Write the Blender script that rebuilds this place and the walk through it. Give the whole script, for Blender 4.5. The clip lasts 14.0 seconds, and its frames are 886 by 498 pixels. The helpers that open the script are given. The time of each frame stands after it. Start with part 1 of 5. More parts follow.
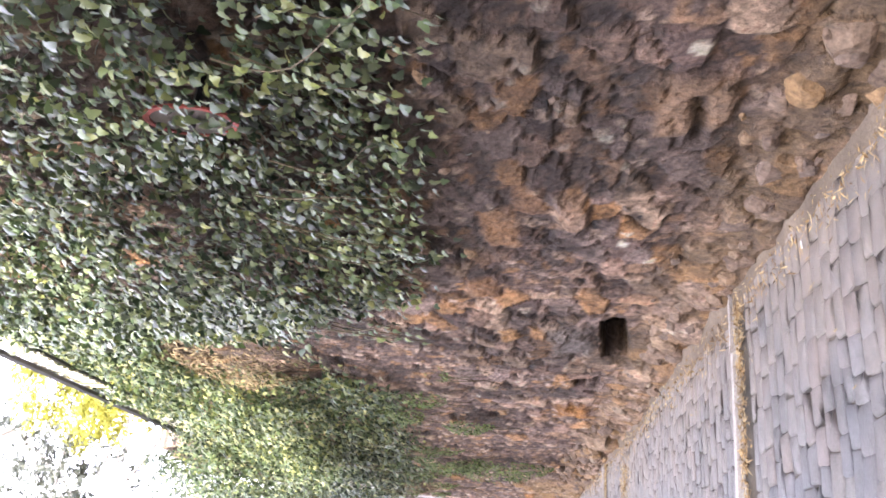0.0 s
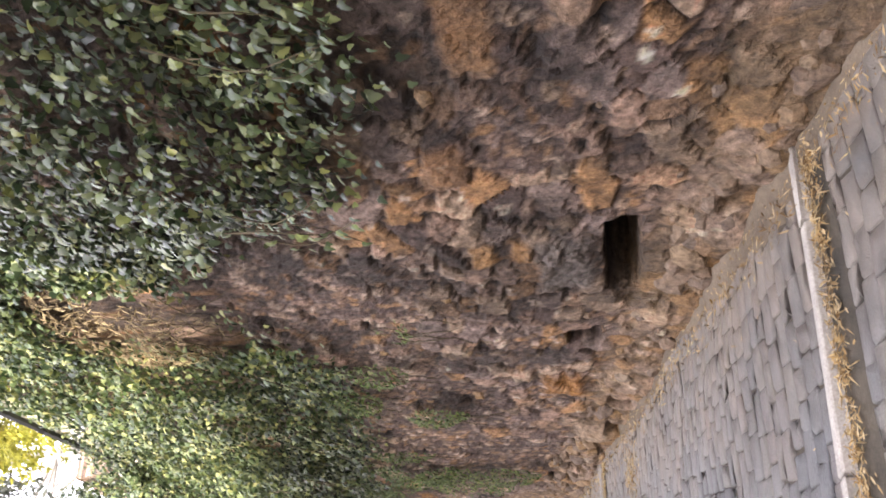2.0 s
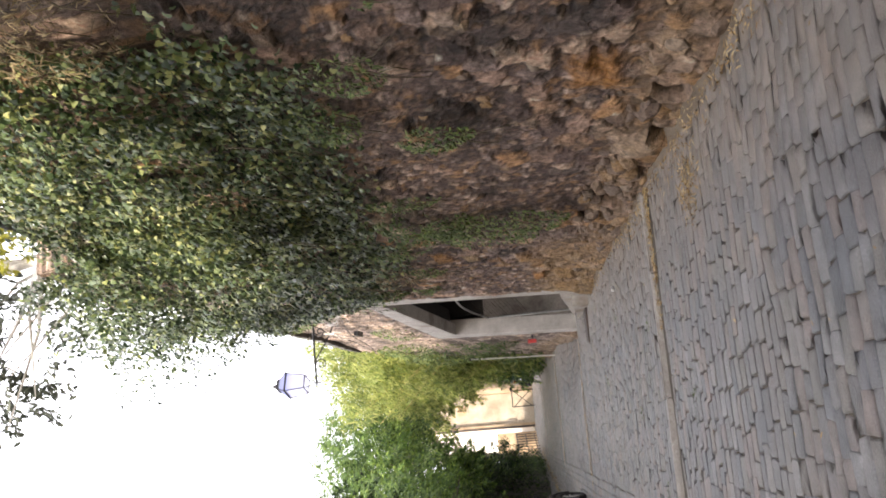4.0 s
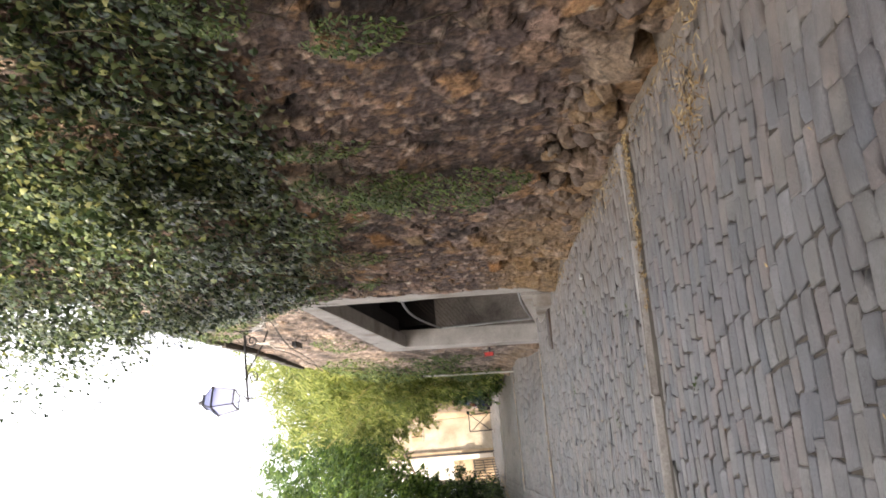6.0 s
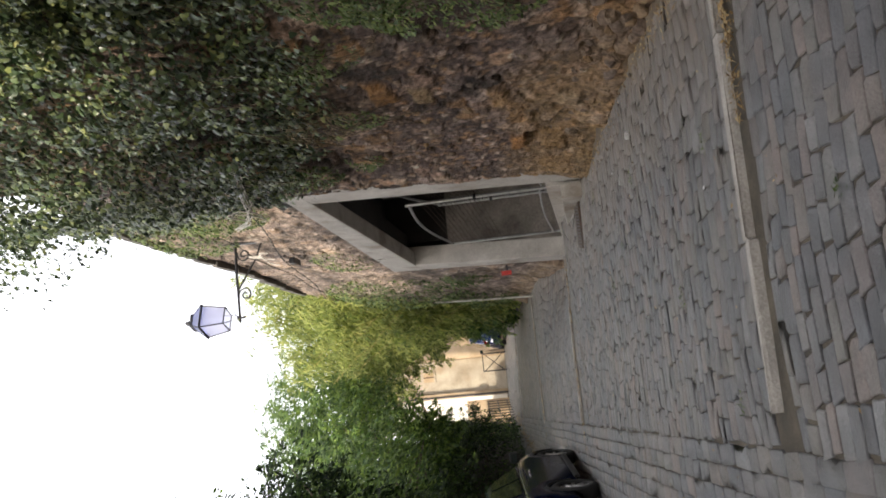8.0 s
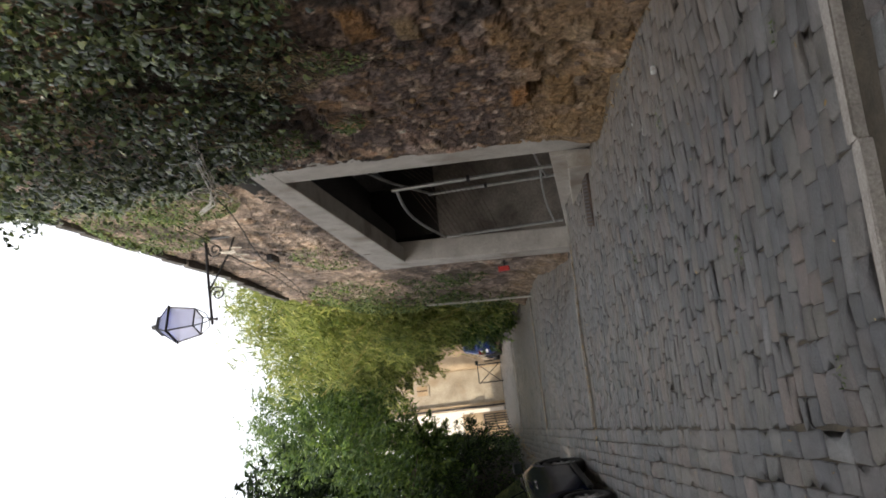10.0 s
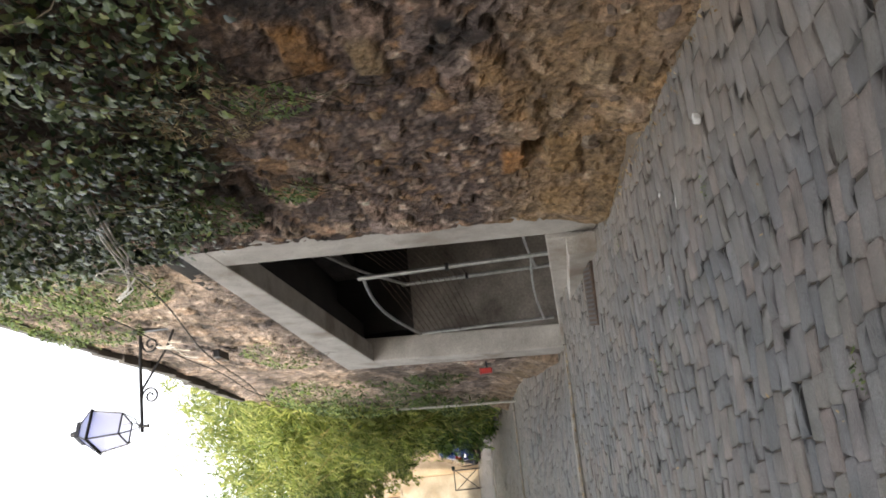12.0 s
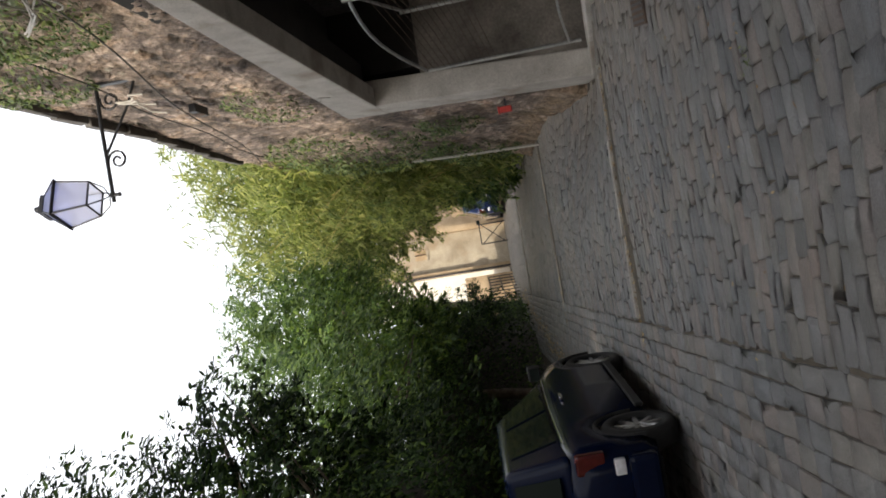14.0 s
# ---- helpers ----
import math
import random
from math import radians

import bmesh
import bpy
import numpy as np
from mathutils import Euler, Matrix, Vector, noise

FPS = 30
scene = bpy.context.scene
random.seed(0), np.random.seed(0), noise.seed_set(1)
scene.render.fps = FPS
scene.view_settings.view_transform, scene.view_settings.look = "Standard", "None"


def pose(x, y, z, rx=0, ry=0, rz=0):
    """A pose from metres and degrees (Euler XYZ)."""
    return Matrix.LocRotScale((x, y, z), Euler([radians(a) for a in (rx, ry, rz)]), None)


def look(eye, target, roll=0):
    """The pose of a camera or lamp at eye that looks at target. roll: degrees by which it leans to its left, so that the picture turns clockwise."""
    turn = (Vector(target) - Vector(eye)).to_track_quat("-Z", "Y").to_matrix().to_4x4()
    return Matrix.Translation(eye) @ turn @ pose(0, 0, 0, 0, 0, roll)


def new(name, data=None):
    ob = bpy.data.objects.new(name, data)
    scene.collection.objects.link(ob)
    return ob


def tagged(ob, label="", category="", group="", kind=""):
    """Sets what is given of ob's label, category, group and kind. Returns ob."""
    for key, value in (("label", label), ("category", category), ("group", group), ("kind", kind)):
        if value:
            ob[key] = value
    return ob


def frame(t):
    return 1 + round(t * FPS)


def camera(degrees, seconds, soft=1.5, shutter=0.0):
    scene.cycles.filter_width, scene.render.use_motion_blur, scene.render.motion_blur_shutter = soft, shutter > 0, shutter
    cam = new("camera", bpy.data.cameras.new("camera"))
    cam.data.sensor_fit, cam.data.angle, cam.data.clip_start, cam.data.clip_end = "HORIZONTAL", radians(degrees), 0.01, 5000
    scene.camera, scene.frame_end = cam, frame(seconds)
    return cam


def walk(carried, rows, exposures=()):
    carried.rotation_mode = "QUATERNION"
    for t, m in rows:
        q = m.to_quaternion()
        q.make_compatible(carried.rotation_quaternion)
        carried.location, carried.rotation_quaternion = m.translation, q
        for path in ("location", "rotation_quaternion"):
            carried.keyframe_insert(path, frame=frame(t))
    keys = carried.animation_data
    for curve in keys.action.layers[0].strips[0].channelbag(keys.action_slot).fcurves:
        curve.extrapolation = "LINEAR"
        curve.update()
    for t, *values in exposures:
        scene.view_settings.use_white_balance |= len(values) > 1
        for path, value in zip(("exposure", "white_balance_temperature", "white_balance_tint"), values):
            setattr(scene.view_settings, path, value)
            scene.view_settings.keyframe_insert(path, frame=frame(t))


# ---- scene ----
# The phone is carried upright, so the wide picture lies on its side: roll is about -90.
cam = camera(51.0, 14.0, 1.8)
PATH = [
    (0.0, (0.000, -0.000, 1.521), (1.763, 4.573, 2.510), -90.26),
    (0.5, (-0.067, 0.479, 1.587), (1.857, 5.029, 2.360), -92.04),
    (1.0, (-0.041, 0.940, 1.631), (1.939, 5.468, 2.394), -93.80),
    (1.5, (-0.125, 1.481, 1.717), (1.547, 6.118, 2.557), -93.57),
    (2.0, (-0.184, 1.984, 1.815), (1.830, 6.492, 2.609), -93.48),
    (2.5, (-0.143, 2.427, 1.876), (1.679, 6.994, 2.784), -94.50),
    (3.0, (-0.119, 2.996, 1.892), (1.280, 7.674, 2.971), -95.18),
    (3.5, (-0.162, 3.623, 2.070), (1.057, 8.369, 3.062), -96.22),
    (4.0, (-0.255, 3.991, 2.067), (0.730, 8.798, 3.025), -96.94),
    (4.2, (-0.265, 4.148, 2.071), (0.609, 8.981, 3.008), -97.39),
    (6.3, (-0.457, 6.063, 2.320), (0.802, 10.864, 2.928), -96.55),
    (6.5, (-0.492, 6.265, 2.378), (0.930, 11.025, 2.949), -96.21),
    (7.0, (-0.567, 6.713, 2.437), (0.894, 11.456, 3.049), -96.07),
    (7.5, (-0.682, 7.021, 2.564), (0.293, 11.868, 3.316), -96.65),
    (7.7, (-0.738, 7.236, 2.585), (0.132, 12.091, 3.405), -96.95),
    (9.8, (-0.947, 8.717, 2.856), (0.043, 13.560, 3.610), -97.73),
    (10.0, (-0.951, 8.863, 2.883), (0.011, 13.711, 3.640), -98.26),
    (10.5, (-0.924, 9.223, 2.950), (-0.083, 14.085, 3.758), -99.88),
    (11.0, (-0.874, 9.689, 2.996), (0.048, 14.547, 3.736), -98.39),
    (11.5, (-0.774, 10.166, 3.047), (0.461, 14.970, 3.676), -97.38),
    (12.0, (-0.576, 10.533, 3.075), (0.866, 15.285, 3.654), -97.86),
    (12.5, (-0.507, 10.924, 3.114), (0.972, 15.665, 3.688), -97.08),
    (13.0, (-0.500, 11.332, 3.204), (0.740, 16.142, 3.771), -96.98),
    (13.5, (-0.495, 11.744, 3.227), (0.154, 16.643, 3.993), -100.26),
    (14.0, (-0.536, 12.215, 3.236), (-0.333, 17.132, 4.119), -99.60),
]
# the phone's own exposure and white balance, drifting on the way
EXPOSURES = [(0.0, 2.64, 5950, 24), (0.5, 2.13, 6050, 22), (1.0, 2.55, 6200, 21), (1.5, 2.26, 6400, 22), (2.0, 2.11, 6330, 20), (2.5, 2.39, 6340, 18), (3.0, 1.82, 6320, 17), (3.5, 1.69, 6400, 15), (4.0, 1.29, 6500, 15), (6.5, 1.29, 6600, 13), (7.0, 1.69, 6600, 12), (7.5, 1.14, 6550, 11), (10.0, 0.19, 6500, 10), (10.5, 0.39, 6500, 10), (11.0, 0.29, 6550, 9), (11.5, 0.39, 6550, 9), (12.0, 0.99, 6490, 9), (12.5, 1.3, 6370, 9), (13.0, 0.98, 6500, 9), (13.5, 0.59, 6500, 9), (14.0, 0.22, 6500, 9)]
walk(cam, [(t, look(eye, target, roll)) for t, eye, target, roll in PATH], EXPOSURES)
# ---- light ----
world = bpy.data.worlds.new("sky")
scene.world = world
world.use_nodes = True
wn = world.node_tree.nodes
wl = world.node_tree.links
sky = wn.new("ShaderNodeTexSky")
sky.sky_type = "NISHITA"
sky.sun_disc = False
sky.sun_elevation = radians(25)
sky.sun_rotation = radians(221)
sky.dust_density = 4.0
haze = wn.new("ShaderNodeMixRGB")
haze.inputs[0].default_value = 0.72
haze.inputs[2].default_value = (13.0, 13.0, 13.4, 1)
wl.new(sky.outputs[0], haze.inputs[1])
wl.new(haze.outputs[0], wn["Background"].inputs[0])
wn["Background"].inputs[1].default_value = 0.15

sun_data = bpy.data.lights.new("sun", "SUN")
sun_data.energy = 3.6
sun_data.angle = radians(1.5)
sun_data.color = (1.0, 0.90, 0.74)
sun = new("sun", sun_data)
sun.matrix_world = look((-13, -15, 9.4), (0, 0, 0))

# ---- materials ----
def nodes_of(name):
    m = bpy.data.materials.new(name)
    m.use_nodes = True
    nt = m.node_tree
    return m, nt, nt.nodes["Principled BSDF"]


def node(nt, kind, **kw):
    n = nt.nodes.new(kind)
    for k, v in kw.items():
        n.inputs[k.replace("_", " ")].default_value = v
    return n


def ramp(nt, fac, stops):
    r = nt.nodes.new("ShaderNodeValToRGB")
    e = r.color_ramp.elements
    while len(e) < len(stops):
        e.new(0.5)
    for i, (p, c) in enumerate(stops):
        e[i].position = p
        e[i].color = (*c, 1)
    nt.links.new(fac, r.inputs[0])
    return r.outputs[0]


def mix(nt, mode, fac, a, b):
    m = nt.nodes.new("ShaderNodeMixRGB")
    m.blend_type = mode
    for i, v in ((0, fac), (1, a), (2, b)):
        if hasattr(v, "is_linked"):
            nt.links.new(v, m.inputs[i])
        else:
            m.inputs[i].default_value = v if i == 0 else (*v, 1)
    return m.outputs[0]


def noise_tex(nt, scale, detail=6.0, rough=0.6, coords=None):
    n = node(nt, "ShaderNodeTexNoise", Scale=scale, Detail=detail, Roughness=rough)
    if coords is None:
        coords = nt.nodes.new("ShaderNodeTexCoord").outputs["Object"]
    nt.links.new(coords, n.inputs["Vector"])
    return n.outputs["Fac"]


def bump(nt, bsdf, height, strength=0.4, distance=0.02):
    b = node(nt, "ShaderNodeBump", Strength=strength, Distance=distance)
    nt.links.new(height, b.inputs["Height"])
    nt.links.new(b.outputs[0], bsdf.inputs["Normal"])


def rough_mat(name, dark, light, scale=6.0, fine=60.0, rough=0.85, metal=0.0, relief=0.4, depth=0.01, stain=None):
    m, nt, b = nodes_of(name)
    big = noise_tex(nt, scale)
    small = noise_tex(nt, fine, 4.0, 0.7)
    c = ramp(nt, big, [(0.3, dark), (0.7, light)])
    c = mix(nt, "OVERLAY", 0.55, c, ramp(nt, small, [(0.25, (0.2, 0.2, 0.2)), (0.75, (0.8, 0.8, 0.8))]))
    if stain:
        c = mix(nt, "MIX", ramp(nt, noise_tex(nt, scale * 0.35, 5.0), [(0.52, (0, 0, 0)), (0.66, (0.75, 0.75, 0.75))]), c, stain)
    nt.links.new(c, b.inputs["Base Color"])
    b.inputs["Roughness"].default_value = rough
    b.inputs["Metallic"].default_value = metal
    bump(nt, b, small, relief, depth)
    return m


def rubble_mat(name):
    m, nt, b = nodes_of(name)
    att = nt.nodes.new("ShaderNodeAttribute")
    att.attribute_name = "stone"
    big = noise_tex(nt, 3.0)
    mid = noise_tex(nt, 22.0, 6.0, 0.7)
    fine = noise_tex(nt, 120.0, 4.0, 0.75)
    c = mix(nt, "OVERLAY", 0.85, att.outputs["Color"], ramp(nt, mid, [(0.3, (0.12, 0.12, 0.12)), (0.7, (0.86, 0.82, 0.8))]))
    c = mix(nt, "MIX", ramp(nt, big, [(0.5, (0, 0, 0)), (0.72, (0.4, 0.4, 0.4))]), c, (0.10, 0.08, 0.068))
    c = mix(nt, "OVERLAY", 0.4, c, ramp(nt, fine, [(0.3, (0.1, 0.1, 0.1)), (0.72, (0.9, 0.9, 0.9))]))
    nt.links.new(c, b.inputs["Base Color"])
    b.inputs["Roughness"].default_value = 0.93
    h = mix(nt, "ADD", 0.3, mid, fine)
    bump(nt, b, h, 1.0, 0.055)
    return m


def sett_mat(name, island):
    m, nt, b = nodes_of(name)
    if island:
        rnd = nt.nodes.new("ShaderNodeNewGeometry").outputs["Random Per Island"]
    else:
        rnd = nt.nodes.new("ShaderNodeObjectInfo").outputs["Random"]
    geo = nt.nodes.new("ShaderNodeNewGeometry")
    c = ramp(nt, rnd, [(0.0, (0.084, 0.088, 0.096)), (0.22, (0.130, 0.128, 0.130)), (0.45, (0.104, 0.109, 0.119)),
                       (0.64, (0.166, 0.140, 0.130)), (0.84, (0.136, 0.131, 0.122)), (1.0, (0.170, 0.170, 0.174))])
    fine = noise_tex(nt, 90.0, 5.0, 0.75, geo.outputs["Position"])
    mid = noise_tex(nt, 7.0, 6.0, 0.65, geo.outputs["Position"])
    wide = noise_tex(nt, 0.7, 4.0, 0.6, geo.outputs["Position"])
    tone = noise_tex(nt, 2.2, 5.0, 0.7, geo.outputs["Position"])
    c = mix(nt, "OVERLAY", 0.55, c, ramp(nt, tone, [(0.3, (0.32, 0.36, 0.38)), (0.5, (0.5, 0.5, 0.5)), (0.7, (0.66, 0.58, 0.54))]))
    c = mix(nt, "OVERLAY", 0.8, c, ramp(nt, mid, [(0.28, (0.2, 0.2, 0.2)), (0.72, (0.8, 0.8, 0.8))]))
    c = mix(nt, "OVERLAY", 0.7, c, ramp(nt, fine, [(0.3, (0.2, 0.2, 0.2)), (0.7, (0.8, 0.8, 0.8))]))
    c = mix(nt, "MIX", ramp(nt, wide, [(0.48, (0, 0, 0)), (0.74, (0.36, 0.36, 0.36))]), c, (0.18, 0.16, 0.135))
    # dust washed down along the wall side of the lane
    xyz = nt.nodes.new("ShaderNodeSeparateXYZ")
    nt.links.new(geo.outputs["Position"], xyz.inputs[0])
    half = nt.nodes.new("ShaderNodeMath")
    half.operation = "MULTIPLY"
    half.inputs[1].default_value = 0.5
    nt.links.new(xyz.outputs["X"], half.inputs[0])
    side = mix(nt, "MULTIPLY", 1.0, ramp(nt, half.outputs[0], [(0.26, (0, 0, 0)), (0.85, (0.85, 0.85, 0.85))]), ramp(nt, tone, [(0.3, (0.35, 0.35, 0.35)), (0.6, (1, 1, 1))]))
    c = mix(nt, "MIX", side, c, mix(nt, "OVERLAY", 0.6, (0.225, 0.186, 0.146), ramp(nt, mid, [(0.28, (0.25, 0.25, 0.25)), (0.72, (0.75, 0.75, 0.75))])))
    nt.links.new(c, b.inputs["Base Color"])
    r = ramp(nt, mid, [(0.3, (0.32, 0.32, 0.32)), (0.7, (0.62, 0.62, 0.62))])
    nt.links.new(r, b.inputs["Roughness"])
    bump(nt, b, mix(nt, "ADD", 0.6, mid, fine), 0.75, 0.018)
    return m


def leaf_mat(name, stops, rough=0.5, gloss=0.5, thru=0.25, island=True):
    m, nt, b = nodes_of(name)
    if island:
        rnd = nt.nodes.new("ShaderNodeNewGeometry").outputs["Random Per Island"]
    else:
        rnd = nt.nodes.new("ShaderNodeObjectInfo").outputs["Random"]
    c = ramp(nt, rnd, stops)
    c = mix(nt, "OVERLAY", 0.5, c, ramp(nt, noise_tex(nt, 0.9, 3.0), [(0.3, (0.25, 0.25, 0.25)), (0.7, (0.75, 0.78, 0.7))]))
    c = mix(nt, "OVERLAY", 0.55, c, ramp(nt, noise_tex(nt, 3.2, 3.0), [(0.32, (0.2, 0.22, 0.24)), (0.68, (0.82, 0.8, 0.66))]))
    nt.links.new(c, b.inputs["Base Color"])
    b.inputs["Roughness"].default_value = rough
    b.inputs["Specular IOR Level"].default_value = gloss
    tr = nt.nodes.new("ShaderNodeBsdfTranslucent")
    nt.links.new(c, tr.inputs[0])
    ms = nt.nodes.new("ShaderNodeMixShader")
    ms.inputs[0].default_value = thru
    nt.links.new(b.outputs[0], ms.inputs[1])
    nt.links.new(tr.outputs[0], ms.inputs[2])
    nt.links.new(ms.outputs[0], nt.nodes["Material Output"].inputs["Surface"])
    return m


def plain_mat(name, color, rough=0.5, metal=0.0, coat=0.0, vary=0.25):
    m, nt, b = nodes_of(name)
    n = noise_tex(nt, 14.0)
    lo = tuple(v * (1 - vary) for v in color)
    hi = tuple(min(1, v * (1 + vary)) for v in color)
    nt.links.new(ramp(nt, n, [(0.3, lo), (0.7, hi)]), b.inputs["Base Color"])
    b.inputs["Roughness"].default_value = rough
    b.inputs["Metallic"].default_value = metal
    b.inputs["Coat Weight"].default_value = coat
    return m


def glass_mat(name, color, rough, trans):
    m, nt, b = nodes_of(name)
    b.inputs["Base Color"].default_value = (*color, 1)
    b.inputs["Roughness"].default_value = rough
    b.inputs["Transmission Weight"].default_value = trans
    b.inputs["IOR"].default_value = 1.45
    return m


def pane_mat(name, tint, milk):
    """Thin milky glass: partly clear, partly scattering the light that comes through."""
    m, nt, b = nodes_of(name)
    b.inputs["Base Color"].default_value = (0.8, 0.83, 0.9, 1)
    b.inputs["Roughness"].default_value = 0.15
    tp = nt.nodes.new("ShaderNodeBsdfTransparent")
    tp.inputs[0].default_value = (*tint, 1)
    tr = nt.nodes.new("ShaderNodeBsdfTranslucent")
    tr.inputs[0].default_value = (*tint, 1)
    for k, (one, two, share) in enumerate(((tr, b, 0.25), (tp, None, milk))):
        ms = nt.nodes.new("ShaderNodeMixShader")
        ms.inputs[0].default_value = share
        nt.links.new(one.outputs[0], ms.inputs[1])
        nt.links.new(two.outputs[0] if two else last.outputs[0], ms.inputs[2])
        last = ms
    nt.links.new(last.outputs[0], nt.nodes["Material Output"].inputs["Surface"])
    return m


M_rubble = rubble_mat("rubble_stone")
M_sett = sett_mat("sett_granite", True)
M_sett_piece = sett_mat("sett_granite_piece", False)
M_joint = rough_mat("joint_earth", (0.024, 0.021, 0.017), (0.105, 0.087, 0.062), 4.0, 70, 0.95, relief=0.8)
M_earth = rough_mat("dusty_earth", (0.10, 0.078, 0.055), (0.24, 0.19, 0.135), 2.0, 60, 0.95, relief=0.7, depth=0.02)
M_concrete = rough_mat("worn_concrete", (0.37, 0.34, 0.30), (0.56, 0.53, 0.48), 3.0, 80, 0.85, relief=0.3, stain=(0.23, 0.18, 0.13))
# concrete coloured near black to stand in for the dim garage interior
M_garage_shade = rough_mat("shade_concrete", (0.012, 0.011, 0.010), (0.035, 0.031, 0.028), 1.2, 40, 0.9, relief=0.3)
# garage concrete, kept darker than the surround to imitate indoor shade
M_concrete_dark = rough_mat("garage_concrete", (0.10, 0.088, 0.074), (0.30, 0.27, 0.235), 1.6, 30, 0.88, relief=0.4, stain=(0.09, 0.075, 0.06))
M_kerb = rough_mat("kerb_stone", (0.26, 0.235, 0.21), (0.46, 0.43, 0.385), 5.0, 80, 0.8, relief=0.5)
M_iron = plain_mat("black_iron", (0.03, 0.03, 0.034), 0.45, 0.6)
M_rust = rough_mat("rusty_iron", (0.05, 0.04, 0.035), (0.14, 0.09, 0.06), 8, 90, 0.75, 0.3)
M_galv = plain_mat("galvanised_tube", (0.42, 0.43, 0.42), 0.45, 0.7)
M_wire = plain_mat("cable_grey", (0.56, 0.53, 0.48), 0.6)
M_cable = plain_mat("cable_black", (0.03, 0.028, 0.026), 0.7)
M_white = plain_mat("white_paint", (0.72, 0.72, 0.70), 0.6)
M_red = plain_mat("red_plastic", (0.55, 0.045, 0.035), 0.5)
M_slat = rough_mat("pale_slat", (0.45, 0.42, 0.33), (0.65, 0.62, 0.5), 6, 60, 0.8)
M_bark = rough_mat("bark", (0.06, 0.045, 0.032), (0.2, 0.16, 0.12), 5, 40, 0.92, relief=0.8, depth=0.03)
# near-black filling that stands for shade inside the hedge
M_hedge_shade = rough_mat("hedge_shade", (0.015, 0.012, 0.009), (0.05, 0.04, 0.03), 6, 40, 0.95, relief=0.8, depth=0.03)
M_palebark = rough_mat("pale_bark", (0.35, 0.33, 0.29), (0.6, 0.58, 0.52), 4, 40, 0.85)
M_cane = plain_mat("bamboo_cane", (0.42, 0.34, 0.10), 0.5)
M_vine = plain_mat("vine_stem", (0.085, 0.068, 0.035), 0.8)
M_ivy = leaf_mat("ivy_leaf", [(0, (0.010, 0.020, 0.010)), (0.3, (0.034, 0.060, 0.028)), (0.6, (0.088, 0.126, 0.058)), (0.88, (0.165, 0.200, 0.092)), (0.97, (0.21, 0.24, 0.085)), (1, (0.30, 0.32, 0.12))], 0.34, 0.6, 0.18)
# lighter copy of the ivy leaf, imitating brighter light below the fence
M_ivy_lit = leaf_mat("ivy_lit_leaf", [(0, (0.014, 0.028, 0.014)), (0.3, (0.045, 0.072, 0.032)), (0.6, (0.090, 0.128, 0.052)), (0.85, (0.17, 0.20, 0.08)), (1, (0.36, 0.36, 0.15))], 0.45, 0.4, 0.3)
M_ivy_piece = leaf_mat("ivy_leaf_piece", [(0, (0.03, 0.055, 0.026)), (0.5, (0.07, 0.105, 0.045)), (1, (0.15, 0.18, 0.06))], 0.42, 0.5, 0.12, False)
M_weed = leaf_mat("weed_leaf", [(0, (0.036, 0.060, 0.020)), (0.5, (0.095, 0.145, 0.042)), (1, (0.20, 0.23, 0.08))], 0.55, 0.4, 0.25)
M_dry = leaf_mat("dry_stems", [(0, (0.09, 0.070, 0.045)), (0.5, (0.20, 0.150, 0.095)), (1, (0.34, 0.28, 0.18))], 0.8, 0.2, 0.2)
M_litter = leaf_mat("dead_leaves", [(0, (0.14, 0.08, 0.035)), (0.5, (0.36, 0.24, 0.12)), (1, (0.55, 0.43, 0.27))], 0.8, 0.2, 0.1)
M_bamboo = leaf_mat("bamboo_leaf", [(0, (0.075, 0.11, 0.022)), (0.5, (0.20, 0.245, 0.055)), (1, (0.42, 0.42, 0.14))], 0.5, 0.4, 0.42)
# laurel leaf, darkened far below its own green to imitate deep shade
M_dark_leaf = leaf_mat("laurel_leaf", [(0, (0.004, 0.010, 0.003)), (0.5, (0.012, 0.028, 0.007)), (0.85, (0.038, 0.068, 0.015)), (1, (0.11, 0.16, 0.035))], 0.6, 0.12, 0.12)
M_mid_leaf = leaf_mat("tree_leaf", [(0, (0.025, 0.062, 0.014)), (0.5, (0.085, 0.15, 0.028)), (1, (0.20, 0.28, 0.055))], 0.5, 0.5, 0.35)
M_yellow_leaf = leaf_mat("yellow_leaf", [(0, (0.16, 0.165, 0.03)), (1, (0.38, 0.36, 0.07))], 0.7, 0.2, 0.45)
M_grey_leaf = leaf_mat("grey_leaf", [(0, (0.05, 0.06, 0.05)), (1, (0.13, 0.14, 0.12))], 0.6, 0.3, 0.2)
M_car = plain_mat("dark_blue_paint", (0.003, 0.006, 0.020), 0.16, 0.0, 0.0, 0.1)
M_bluecar = plain_mat("blue_paint", (0.006, 0.016, 0.07), 0.25, 0.1, 1.0, 0.1)
M_glass = glass_mat("dark_glass", (0.012, 0.016, 0.014), 0.03, 0.0)
for m in (M_car, M_glass):
    m.node_tree.nodes["Principled BSDF"].inputs["Specular IOR Level"].default_value = 0.1
M_tyre = plain_mat("tyre_rubber", (0.014, 0.014, 0.014), 0.85)
M_alloy = plain_mat("alloy", (0.55, 0.55, 0.54), 0.3, 0.9)
M_chrome = plain_mat("chrome", (0.75, 0.75, 0.75), 0.12, 1.0)
M_lens_red = plain_mat("red_lens", (0.06, 0.004, 0.004), 0.2)
M_lens_white = plain_mat("clear_lens", (0.65, 0.65, 0.68), 0.15)
M_lantern_glass = pane_mat("lantern_glass", (0.90, 0.91, 1.0), 0.55)
M_lantern_roof = pane_mat("lantern_roof_glass", (0.50, 0.55, 0.78), 0.6)
